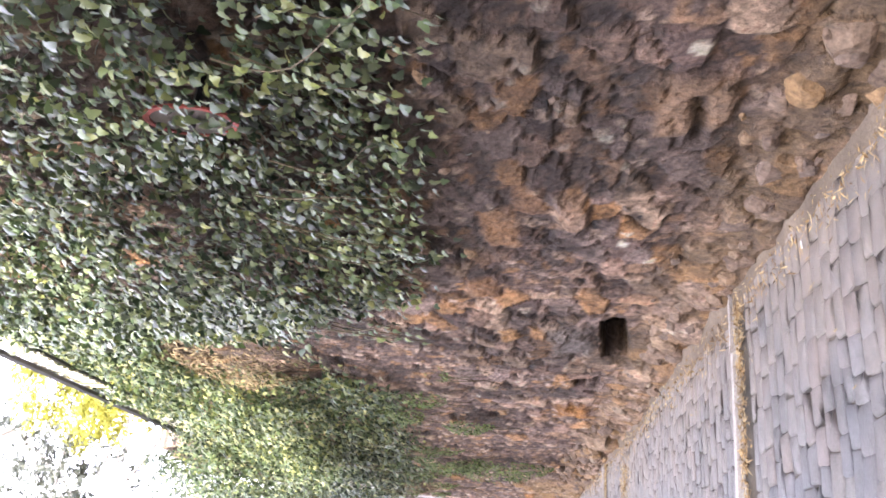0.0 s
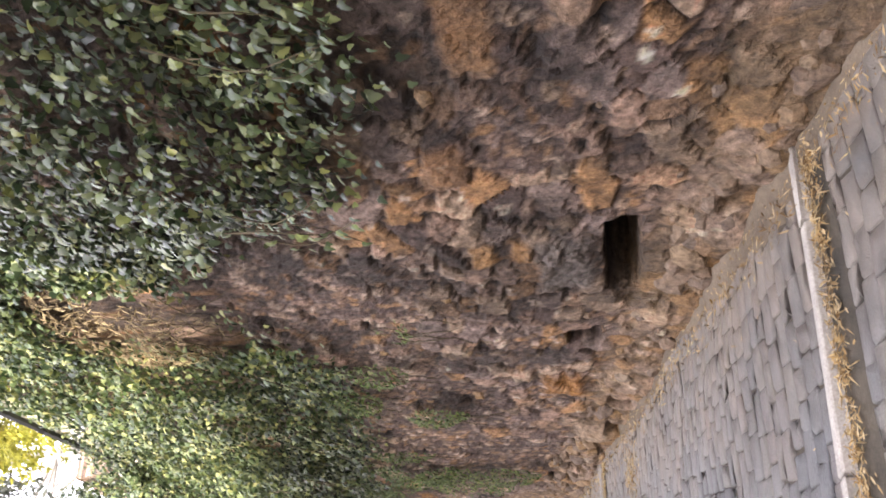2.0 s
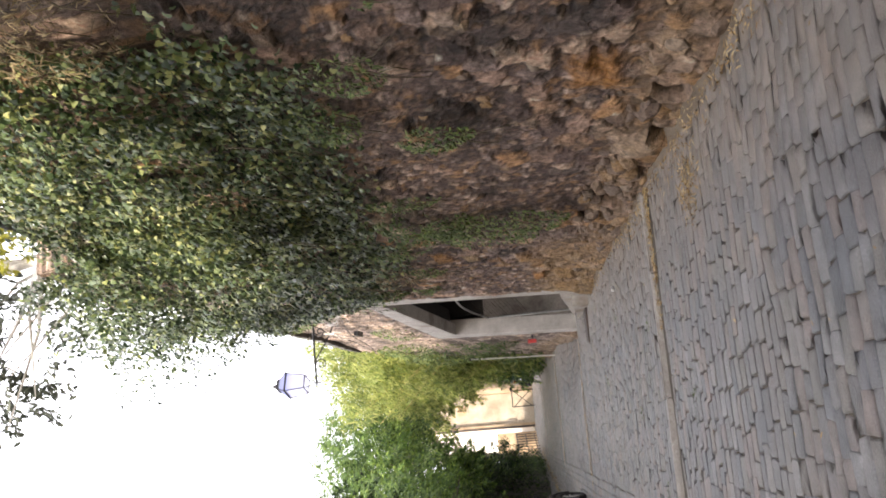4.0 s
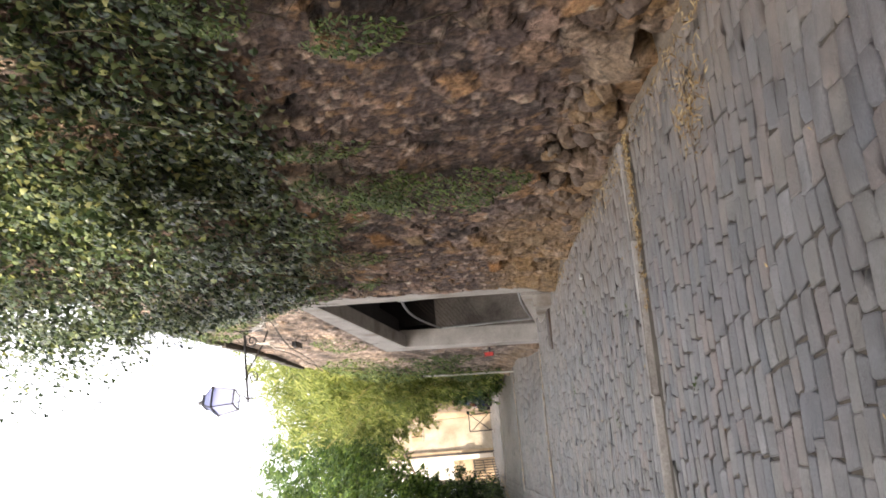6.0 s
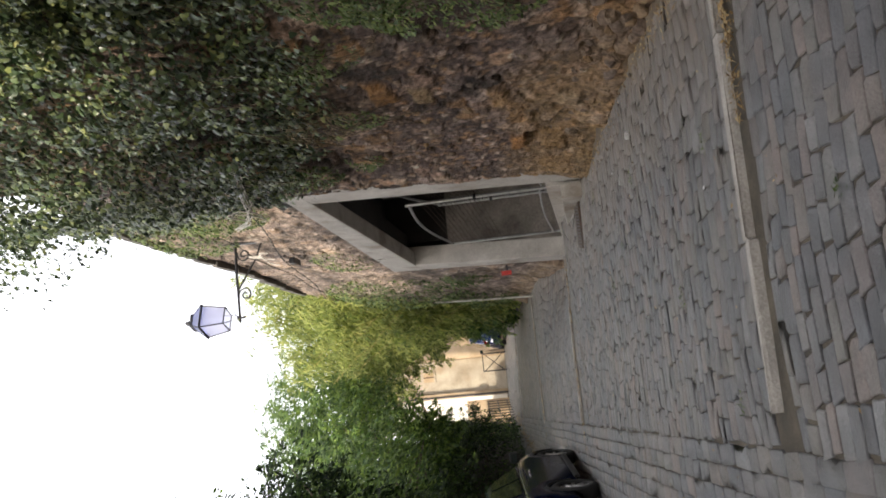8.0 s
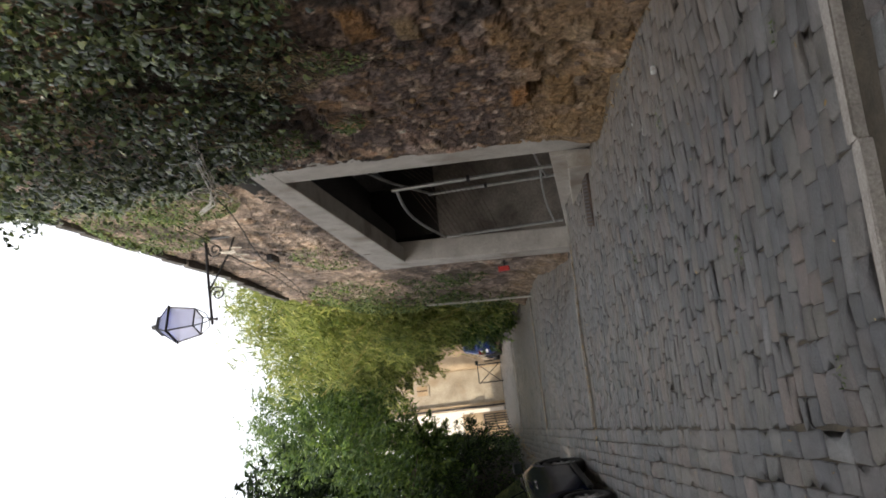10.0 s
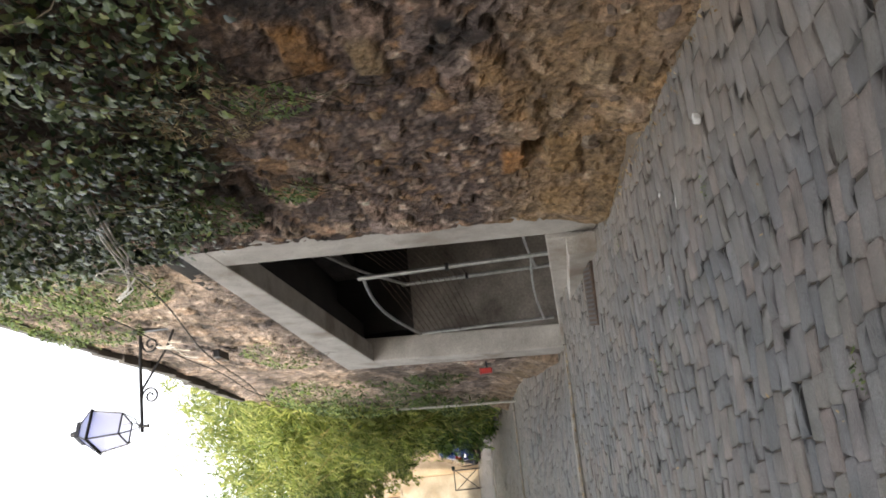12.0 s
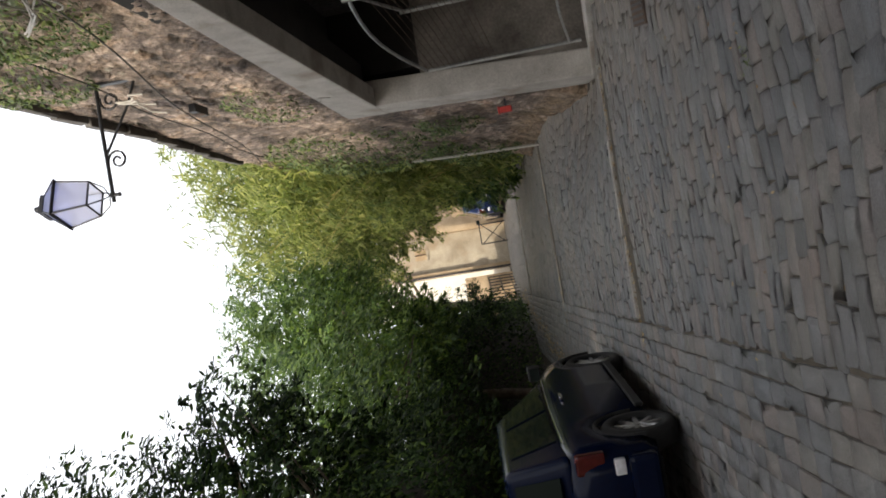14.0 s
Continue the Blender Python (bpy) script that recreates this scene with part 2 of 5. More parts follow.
M_plaster = rough_mat("beige_plaster", (0.27, 0.225, 0.165), (0.48, 0.42, 0.33), 1.6, 30, 0.9, stain=(0.33, 0.24, 0.15))
M_plaster_white = rough_mat("white_plaster", (0.74, 0.71, 0.65), (0.84, 0.82, 0.77), 1.0, 30, 0.9)
M_tan = rough_mat("tan_stone", (0.34, 0.24, 0.14), (0.5, 0.38, 0.25), 1.5, 30, 0.9)
M_sign_red = plain_mat("faded_red_enamel", (0.30, 0.06, 0.045), 0.7)
M_sign = plain_mat("sign_face", (0.10, 0.085, 0.07), 0.8)
M_coping = rough_mat("coping_stone", (0.07, 0.066, 0.062), (0.17, 0.16, 0.15), 4, 60, 0.9, relief=0.6)


# ---- builders ----
def thing(name, label, category, at=(0, 0, 0), rz=0.0, rx=0.0, group="", kind=""):
    e = new(name)
    e.empty_display_size = 0.2
    e.matrix_basis = pose(*at, rx, 0, rz)
    return tagged(e, label, category, group, kind)


def finish(name, me, material, smooth):
    me.materials.append(material)
    if smooth:
        me.polygons.foreach_set("use_smooth", [True] * len(me.polygons))
    me.update()
    return new(name, me)


def part(name, bm, material, parent=None, label="", local=False, smooth=False, kind=""):
    """One mesh object. World coordinates unless local."""
    me = bpy.data.meshes.new(name)
    bm.to_mesh(me)
    bm.free()
    ob = finish(name, me, material, smooth)
    adopt(ob, parent, local)
    return tagged(ob, label, kind=kind)


def adopt(ob, parent, local=False):
    if parent is not None:
        ob.parent = parent
        if parent.parent is None and not local:
            ob.matrix_parent_inverse = parent.matrix_basis.inverted()


def raw(name, verts, faces, material, parent=None, label="", smooth=False, kind="", local=False):
    me = bpy.data.meshes.new(name)
    me.from_pydata(verts, [], faces)
    ob = finish(name, me, material, smooth)
    adopt(ob, parent, local)
    return tagged(ob, label, kind=kind)


def box(bm, x0, x1, y0, y1, z0, z1, bevel=0.0, m=None):
    """A box; bevel rounds its edges."""
    r = bmesh.ops.create_cube(bm, size=1.0)
    vs = r["verts"]
    bmesh.ops.transform(bm, matrix=Matrix.Translation(((x0 + x1) / 2, (y0 + y1) / 2, (z0 + z1) / 2)) @ Matrix.Diagonal((x1 - x0, y1 - y0, z1 - z0, 1)), verts=vs)
    if bevel:
        es = list({e for v in vs for e in v.link_edges})
        out = bmesh.ops.bevel(bm, geom=es, offset=bevel, segments=2, affect="EDGES", profile=0.6)
        vs = list({v for f in out["faces"] for v in f.verts})
    if m is not None:
        bmesh.ops.transform(bm, matrix=m, verts=vs)
    return bm


def boxed(*a, **k):
    return box(bmesh.new(), *a, **k)


def tube(bm, pts, r, segs=6, r_end=None):
    """A round tube through the points, closed at both ends."""
    pts = [Vector(p) for p in pts]
    n = len(pts)
    rings = []
    for i, p in enumerate(pts):
        d = (pts[min(i + 1, n - 1)] - pts[max(i - 1, 0)]).normalized()
        a = d.cross(Vector((0, 0, 1)) if abs(d.z) < 0.9 else Vector((1, 0, 0))).normalized()
        b = d.cross(a)
        rr = r if r_end is None else r + (r_end - r) * i / (n - 1)
        rings.append([bm.verts.new(p + rr * (math.cos(2 * math.pi * k / segs) * a + math.sin(2 * math.pi * k / segs) * b)) for k in range(segs)])
    for u, v in zip(rings, rings[1:]):
        for k in range(segs):
            bm.faces.new((u[k], u[(k + 1) % segs], v[(k + 1) % segs], v[k]))
    bm.faces.new(rings[0][::-1])
    bm.faces.new(rings[-1])
    return bm


def tubed(pts, r, segs=6, r_end=None):
    return tube(bmesh.new(), pts, r, segs, r_end)


def prism(bm, outline, axis, a, b, bevel=0.0):
    """An outline of (u, v) pushed from a to b along an axis (x: u=y, v=z; y: u=x, v=z; z: u=x, v=y)."""
    def at(u, v, w):
        return {"x": (w, u, v), "y": (u, w, v), "z": (u, v, w)}[axis]
    lo = [bm.verts.new(at(u, v, a)) for u, v in outline]
    hi = [bm.verts.new(at(u, v, b)) for u, v in outline]
    n = len(outline)
    fs = [bm.faces.new(lo[::-1]), bm.faces.new(hi)]
    for i in range(n):
        fs.append(bm.faces.new((lo[i], lo[(i + 1) % n], hi[(i + 1) % n], hi[i])))
    bmesh.ops.recalc_face_normals(bm, faces=fs)
    if bevel:
        es = list({e for f in fs[:2] for e in f.edges})
        bmesh.ops.bevel(bm, geom=es, offset=bevel, segments=2, affect="EDGES", profile=0.6)
    return bm


def lattice(u, v, seed):
    """Repeatable random numbers on whole-number places."""
    h = np.sin(u * 127.1 + v * 311.7 + seed * 74.7) * 43758.5453
    return h - np.floor(h)


def vnoise(u, v, seed=0, octaves=4):
    out, amp, tot = np.zeros_like(np.asarray(u, float)), 1.0, 0.0
    for o in range(octaves):
        iu, iv = np.floor(u), np.floor(v)
        fu, fv = u - iu, v - iv
        fu, fv = fu * fu * (3 - 2 * fu), fv * fv * (3 - 2 * fv)
        s = seed + 13 * o
        a = lattice(iu, iv, s) * (1 - fu) + lattice(iu + 1, iv, s) * fu
        b = lattice(iu, iv + 1, s) * (1 - fu) + lattice(iu + 1, iv + 1, s) * fu
        out += amp * (a * (1 - fv) + b * fv)
        tot += amp
        amp *= 0.5
        u, v = u * 2.03 + 5.1, v * 2.03 + 1.7
    return out / tot - 0.5


def step01(x, a, b):
    t = np.clip((x - a) / (b - a), 0, 1)
    return t * t * (3 - 2 * t)


SLOPE = 0.15
SILL = 3.12


def road_z(x, y):
    """Height of the lane: a steady climb, with a dip before the garage sill."""
    x, y = np.asarray(x, float), np.asarray(y, float)
    base = SLOPE * np.clip(y, -40, 60) + 0.004 * x
    apron = step01(x, -0.2, 1.75) * step01(y, 18.4, 20.6) * (1 - step01(y, 23.3, 25.8))
    return base - apron * np.maximum(base - (SILL - 0.05), 0)


def rz(x, y):
    return float(road_z(x, y))


def lean(y, z):
    """The wall round the garage leans back as it rises."""
    return step01(y, 15.5, 17.6) * 0.078 * np.maximum(np.asarray(z, float) - 3.1, 0)


def wall_x(y):
    return 2.10 - 0.018 * np.clip(y, 0, 30)


# leaf shapes as (x, y, z) outlines round a centre vertex
IVY = np.array([(0, 0.10, 0.05), (0, -0.34, 0), (0.24, -0.42, -0.04), (0.47, -0.12, -0.07), (0.28, 0.10, -0.01), (0.24, 0.33, -0.03),
                (0, 0.68, -0.10), (-0.24, 0.33, -0.03), (-0.28, 0.10, -0.01), (-0.47, -0.12, -0.07), (-0.24, -0.42, -0.04)])
BLADE = np.array([(0, 0, 0.04), (0, -0.6, 0), (0.10, -0.1, -0.02), (0, 0.9, -0.18), (-0.10, -0.1, -0.02)])
OVAL = np.array([(0, 0, 0.05), (0, -0.5, 0), (0.22, -0.1, -0.03), (0.15, 0.35, -0.05), (0, 0.6, -0.08), (-0.15, 0.35, -0.05), (-0.22, -0.1, -0.03)])


def leaf_cloud(shape, pts, facing, hang, size, rng, tilt=0.5):
    """Vertices and faces of leaves: their faces look along facing and their tips along hang, both loosened by tilt."""
    n = len(pts)
    f = facing + rng.normal(0, tilt, (n, 3))
    f /= np.linalg.norm(f, axis=1)[:, None] + 1e-9
    h = hang + rng.normal(0, tilt, (n, 3))
    h -= f * (f * h).sum(1)[:, None]
    h /= np.linalg.norm(h, axis=1)[:, None] + 1e-9
    s = np.cross(h, f)
    size = np.asarray(size).reshape(-1, 1, 1)
    v = pts[:, None, :] + size * (shape[None, :, 0, None] * s[:, None] + shape[None, :, 1, None] * h[:, None] + shape[None, :, 2, None] * f[:, None])
    k = len(shape)
    ring = np.arange(1, k)
    tri = np.stack([np.zeros(k - 1, int), ring, np.roll(ring, -1)], 1)
    faces = (tri[None] + k * np.arange(n)[:, None, None]).reshape(-1, 3)
    return v.reshape(-1, 3), faces


def mesh_np(name, verts, faces, material, parent=None, label="", kind="", smooth=False, local=False):
    me = bpy.data.meshes.new(name)
    faces = np.asarray(faces)
    k = faces.shape[1]
    me.vertices.add(len(verts))
    me.vertices.foreach_set("co", np.asarray(verts, np.float32).ravel())
    me.loops.add(faces.size)
    me.loops.foreach_set("vertex_index", faces.astype(np.int32).ravel())
    me.polygons.add(len(faces))
    me.polygons.foreach_set("loop_start", np.arange(0, faces.size, k, dtype=np.int32))
    me.polygons.foreach_set("loop_total", np.full(len(faces), k, np.int32))
    me.update(calc_edges=True)
    ob = finish(name, me, material, smooth)
    adopt(ob, parent, local)
    return tagged(ob, label, kind=kind)


def grid_faces(nu, nv):
    i = np.arange(nu * nv).reshape(nu, nv)
    return np.stack([i[:-1, :-1], i[1:, :-1], i[1:, 1:], i[:-1, 1:]], -1).reshape(-1, 4)
# ---- ground, lane ----
def build_ground():
    ys = np.r_[-400, -120, -40, np.arange(-20, 61, 2.0), 90, 200, 600]
    xs = np.r_[-500, -150, -40, -12, -6, -4, -3.4, -2.6, 0.0, 1.2, 1.7, 2.2, 4, 12, 40, 150, 500]
    gx, gy = np.meshgrid(xs, ys, indexing="ij")
    z = road_z(np.clip(gx, -4, 1.6), gy) - 0.16 + 0.17 * step01(-gx, 2.7, 3.4) + 0.02 * vnoise(gx, gy, 3)
    v = np.stack([gx, gy, z], -1).reshape(-1, 3)
    g = mesh_np("ground", v, grid_faces(len(xs), len(ys)), M_earth, smooth=True)
    tagged(g, "dusty brown earth under and beside the lane", "ground", kind="structure")


build_ground()

BARS = (5.86, 12.33, 20.75, 27.85, 36.4)


def build_lane():
    road = thing("road", "sloping lane paved with worn grey granite setts", "road", kind="structure")
    xs, ys = np.linspace(-2.9, 2.2, 60), np.linspace(-12, 50, 320)
    gx, gy = np.meshgrid(xs, ys, indexing="ij")
    z = road_z(gx, gy) - 0.013 + 0.008 * vnoise(gx * 5, gy * 5, 8)
    mesh_np("bedding", np.stack([gx, gy, z], -1).reshape(-1, 3), grid_faces(60, 320), M_joint, road, "dark earth in the joints", smooth=True)
    rng = np.random.default_rng(4)
    spots = []
    y = -6.0
    while y < 46:
        w = rng.uniform(0.095, 0.145)
        if any(b - 0.21 - w < y < b + 0.08 for b in BARS):
            y = [b for b in BARS if b - 0.21 - w < y < b + 0.08][0] + 0.085
        right = 1.92 - 0.012 * y + 0.10 * math.sin(y * 1.7) + rng.uniform(-0.12, 0.05)
        if y > 17.5:
            right = 1.62
        x = -1.12 + rng.uniform(-0.02, 0.02)
        while x < right:
            n = rng.uniform(0.13, 0.26)
            spots.append((x + n / 2, y + w / 2, n, w))
            x += n
        y += w
    for k in range(11):
        x0 = -1.27 - 0.135 * k
        y = -6.0 + rng.uniform(0, 0.3)
        while y < 46:
            n = rng.uniform(0.16, 0.30)
            spots.append((x0 + 0.075, y + n / 2, 0.133, n + 0.003))
            y += n
    drift = lambda a, b: 0.035 * np.sin(a * 2.3 + b * 0.7) + 0.02 * np.sin(a * 5.1 + b * 1.9)
    near, far = [], []
    for s in spots:
        (near if 9.0 < s[1] < 11.9 and -1.1 < s[0] < 1.2 else far).append(s)
    far += near[300:]
    near = near[:300]

    def sett(n, w, rough_rng):
        g = 0.0022
        c = np.array([(-n / 2 + g, -w / 2 + g), (n / 2 - g, -w / 2 + g), (n / 2 - g, w / 2 - g), (-n / 2 + g, w / 2 - g)])
        cut = 0.15 * min(n, w)
        pts = []
        for i in range(4):
            p, q, r = c[i - 1], c[i], c[(i + 1) % 4]
            k = cut * rough_rng.uniform(0.25, 1.0)
            pts.append(q + (p - q) / np.linalg.norm(p - q) * k)
            pts.append(q + (r - q) / np.linalg.norm(r - q) * k)
        pts = np.array(pts) + rough_rng.normal(0, 0.0065, (8, 2))
        ctr = pts.mean(0)
        top = rough_rng.normal(0, 0.0012)
        tl = rough_rng.normal(0, 0.0035, 2)
        rings = []
        for scale, z in ((1.0, -0.05), (1.0, -0.0055), (0.93, 0.0)):
            q = ctr + (pts - ctr) * scale
            rings.append(np.c_[q, z + top + (q @ tl) * (z > -0.02)])
        mid = np.r_[ctr, 0.002 + top][None]
        return np.concatenate(rings + [mid])
    tri = []
    for r in range(2):
        for i in range(8):
            a, b = r * 8 + i, r * 8 + (i + 1) % 8
            tri += [(a, b, b + 8), (a, b + 8, a + 8)]
    tri += [(16 + i, 16 + (i + 1) % 8, 24) for i in range(8)]
    tri = np.array(tri)
    vs, fs = [], []
    for k, (x, y, n, w) in enumerate(far):
        v = sett(n, w, rng)
        v[:, 0] += x
        v[:, 1] += y + drift(v[:, 0], y)
        v[:, 2] += road_z(v[:, 0], v[:, 1])
        vs.append(v)
        fs.append(tri + 25 * k)
    mesh_np("setts", np.concatenate(vs), np.concatenate(fs), M_sett, road, kind="stuff")
    shapes = {}
    for x, y, n, w in near:
        key = (round(n / 0.03), rng.integers(0, 3))
        if key not in shapes:
            me = bpy.data.meshes.new("sett")
            me.from_pydata([tuple(p) for p in sett(key[0] * 0.03, 0.12, rng)], [], [tuple(int(i) for i in t) for t in tri])
            me.materials.append(M_sett_piece)
            shapes[key] = me
        ob = new("sett", shapes[key])
        yy = y + float(drift(x, y))
        ob.matrix_basis = pose(x, yy, rz(x, yy), math.degrees(math.atan(SLOPE)), 0, math.degrees(math.atan((drift(x + 0.05, y) - drift(x - 0.05, y)) / 0.1))) @ Matrix.Diagonal((n / (key[0] * 0.03), w / 0.12, 1, 1))
        ob.parent = road
    return road


road = build_lane()


def build_water_bars():
    rng = np.random.default_rng(12)
    for b, x0, x1 in zip(BARS, (-1.1, -0.95, -1.1, -1.2, -1.2), (1.93, 1.72, 1.25, 1.45, 1.4)):
        bar = thing("drain_channel", "worn stone kerb across the lane with a leaf-filled gutter", "drain", (x0, b, rz(x0, b)), group="water bars across the lane", kind="structure")
        x = x0
        while x < x1 - 0.1:
            n = min(rng.uniform(0.7, 1.1), x1 - x)
            bm = bmesh.new()
            zz = rz(x + n / 2, b)
            half, rise = (0.05, 0.03) if b < 15 else (0.022, 0.014)
            box(bm, -n / 2 + 0.004, n / 2 - 0.004, -half, half, -0.08, rise, 0.012)
            for v in bm.verts:
                v.co += Vector(rng.normal(0, 0.004, 3))
            bmesh.ops.transform(bm, matrix=pose(x + n / 2, b + rng.normal(0, 0.006), zz, 0, rng.normal(0, 0.4), rng.normal(0, 0.6)), verts=bm.verts)
            part("kerb_stone", bm, M_kerb, bar)
            x += n
        bm = boxed(x0, x1, b - 0.17, b - 0.055, rz(0, b) - 0.12, rz(0, b) - 0.045, 0.01)
        part("gutter", bm, M_joint, bar, "dark gutter bed")


build_water_bars()


def build_verge():
    ys, t = np.linspace(1.5, 17.6, 200), np.linspace(0, 1, 10)
    gy, gt = np.meshgrid(ys, t, indexing="ij")
    x0 = 1.84 - 0.012 * gy + 0.06 * np.sin(gy * 1.7) + 0.16 * vnoise(gy * 2.5, gy * 0, 15, 3)
    x = x0 + gt * (wall_x(gy) + 0.1 - x0)
    z = road_z(x, gy) - 0.012 + 0.05 * gt ** 2 + 0.02 * np.minimum(1, gt * 4) + 0.03 * gt * vnoise(x * 6, gy * 6, 19, 3)
    v = mesh_np("verge", np.stack([x, gy, z], -1).reshape(-1, 3), grid_faces(200, 10), M_earth, smooth=True)
    tagged(v, "strip of dusty earth and grit along the wall foot", "verge", kind="structure")


build_verge()


def litter(name, label, pts, size, rng, shape=OVAL, lift=0.012):
    n = len(pts)
    p = np.c_[pts, road_z(pts[:, 0], pts[:, 1]) + lift + rng.uniform(0, 0.015, n)]
    up = np.tile((0.0, -0.15, 1.0), (n, 1))
    d = rng.normal(0, 1, (n, 3))
    v, f = leaf_cloud(shape, p, up, d, rng.uniform(0.6, 1.5, n) * size, rng, 0.35)
    ob = mesh_np(name, v, f, M_litter)
    tagged(ob, label, "leaf litter", kind="stuff")


def build_litter():
    rng = np.random.default_rng(7)
    a = np.c_[rng.uniform(-0.3, 1.95, 420), 5.74 + rng.normal(0, 0.045, 420)]
    b = np.c_[rng.uniform(0.9, 1.75, 150), 12.20 + rng.normal(0, 0.04, 150)]
    a3 = np.c_[rng.uniform(-1.45, 1.2, 170), 20.64 + rng.normal(0, 0.03, 170)]
    a4 = np.c_[rng.uniform(-1.5, 1.4, 150), 27.74 + rng.normal(0, 0.03, 150)]
    a5 = np.c_[rng.uniform(-0.2, 1.95, 700), 5.74 + rng.normal(0, 0.05, 700)]
    b5 = np.c_[rng.uniform(0.5, 1.75, 260), 12.20 + rng.normal(0, 0.045, 260)]
    y = rng.uniform(3.2, 14, 900)
    w5 = np.c_[wall_x(y) - 0.16 - np.abs(rng.normal(0, 0.10, 900)), y]
    p5 = np.c_[rng.normal(1.34, 0.13, 240), rng.normal(10.5, 0.16, 240)]
    litter("straw", "pale dry straw and twigs in the gutters and along the wall", np.r_[a5, b5, w5, p5], 0.036, rng, BLADE, 0.006)
    litter("gutter_leaves", "dry tan leaves gathered in the stone gutters", np.r_[a, b, a3, a4], 0.028, rng, lift=0.0)
    y = rng.uniform(3, 17.5, 900)
    c = np.c_[wall_x(y) - 0.10 - np.abs(rng.normal(0, 0.11, 900)), y]
    d = np.c_[rng.normal(1.32, 0.13, 170), rng.normal(10.55, 0.13, 170)]
    e = np.c_[rng.uniform(-1.8, 1.6, 170), rng.uniform(4, 20, 170)]
    litter("wall_foot_leaves", "dry leaves and twigs lying along the wall foot", np.r_[c, d, e], 0.022, rng)
    y = rng.uniform(22, 41, 700)
    g = np.c_[-2.35 + 0.10 * np.maximum(y - 29, 0) + rng.normal(0, 0.14, 700), y]
    litter("hedge_foot_leaves", "brown leaves swept along the hedge foot", g, 0.05, rng)


build_litter()


# ---- retaining wall ----
PALETTE = np.array([(0.270, 0.185, 0.130), (0.330, 0.225, 0.150), (0.200, 0.150, 0.122), (0.420, 0.290, 0.180), (0.290, 0.235, 0.200),
                    (0.400, 0.245, 0.110), (0.135, 0.100, 0.085), (0.350, 0.255, 0.190), (0.245, 0.200, 0.175), (0.470, 0.370, 0.260)])
# marked stones: y, z, half width, half height, colour, how far proud
MARKS = ((9.6, 2.12, 0.34, 0.20, (0.42, 0.20, 0.045), 0.05), (11.05, 1.9, 0.33, 0.2, (0.36, 0.29, 0.22), 0.05), (6.9, 2.44, 0.17, 0.08, (0.44, 0.25, 0.09), 0.03),
         (6.88, 2.22, 0.16, 0.07, (0.40, 0.22, 0.08), 0.03), (7.1, 1.98, 0.46, 0.20, (0.20, 0.18, 0.165), 0.03), (16.45, 3.25, 0.24, 0.10, (0.52, 0.23, 0.05), 0.05),
         (15.1, 3.28, 0.24, 0.10, (0.42, 0.26, 0.11), 0.06), (16.5, 2.92, 0.36, 0.14, (0.42, 0.25, 0.09), 0.05), (15.3, 2.7, 0.2, 0.12, (0.40, 0.33, 0.24), 0.06),
         (8.5, 2.85, 0.12, 0.07, (0.42, 0.34, 0.27), 0.03), (4.62, 1.83, 0.24, 0.10, (0.44, 0.31, 0.21), 0.06), (3.6, 1.25, 0.3, 0.2, (0.30, 0.20, 0.12), 0.03),
         (4.9, 2.25, 0.3, 0.12, (0.31, 0.18, 0.085), 0.02), (5.9, 2.5, 0.24, 0.12, (0.33, 0.18, 0.075), 0.02), (4.5, 2.05, 0.18, 0.10, (0.28, 0.165, 0.085), 0.02),
         (17.2, 2.95, 0.3, 0.2, (0.36, 0.22, 0.09), 0.03), (14.6, 4.2, 0.3, 0.12, (0.38, 0.2, 0.06), 0.04), (14.8, 3.9, 0.25, 0.1, (0.38, 0.28, 0.15), 0.03))
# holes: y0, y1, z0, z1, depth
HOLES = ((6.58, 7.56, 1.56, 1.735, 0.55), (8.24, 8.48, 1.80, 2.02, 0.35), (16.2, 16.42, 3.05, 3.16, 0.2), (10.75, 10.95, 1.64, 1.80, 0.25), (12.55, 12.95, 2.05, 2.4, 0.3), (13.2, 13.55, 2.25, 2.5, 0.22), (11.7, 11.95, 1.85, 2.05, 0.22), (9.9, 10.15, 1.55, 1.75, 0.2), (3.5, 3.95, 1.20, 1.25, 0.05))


def cells(u, v, seed, jitter=0.85):
    """Nearest and second nearest distance, and a number for each stone."""
    iu, iv = np.floor(u), np.floor(v)
    f1 = np.full(u.shape, 9.0)
    f2 = np.full(u.shape, 9.0)
    cid = np.zeros(u.shape)
    for du in (-1, 0, 1):
        for dv in (-1, 0, 1):
            cu, cv = iu + du, iv + dv
            px = cu + 0.5 + jitter * (lattice(cu, cv, seed) - 0.5)
            py = cv + 0.5 + jitter * (lattice(cu, cv, seed + 1) - 0.5)
            d = (np.abs(u - px) ** 2.8 + np.abs(v - py) ** 2.8) ** (1 / 2.8) * (0.75 + 0.6 * lattice(cu, cv, seed + 6))
            hit = d < f1
            f2 = np.where(hit, f1, np.minimum(f2, d))
            cid = np.where(hit, lattice(cu, cv, seed + 3), cid)
            f1 = np.where(hit, d, f1)
    return f1, f2, cid


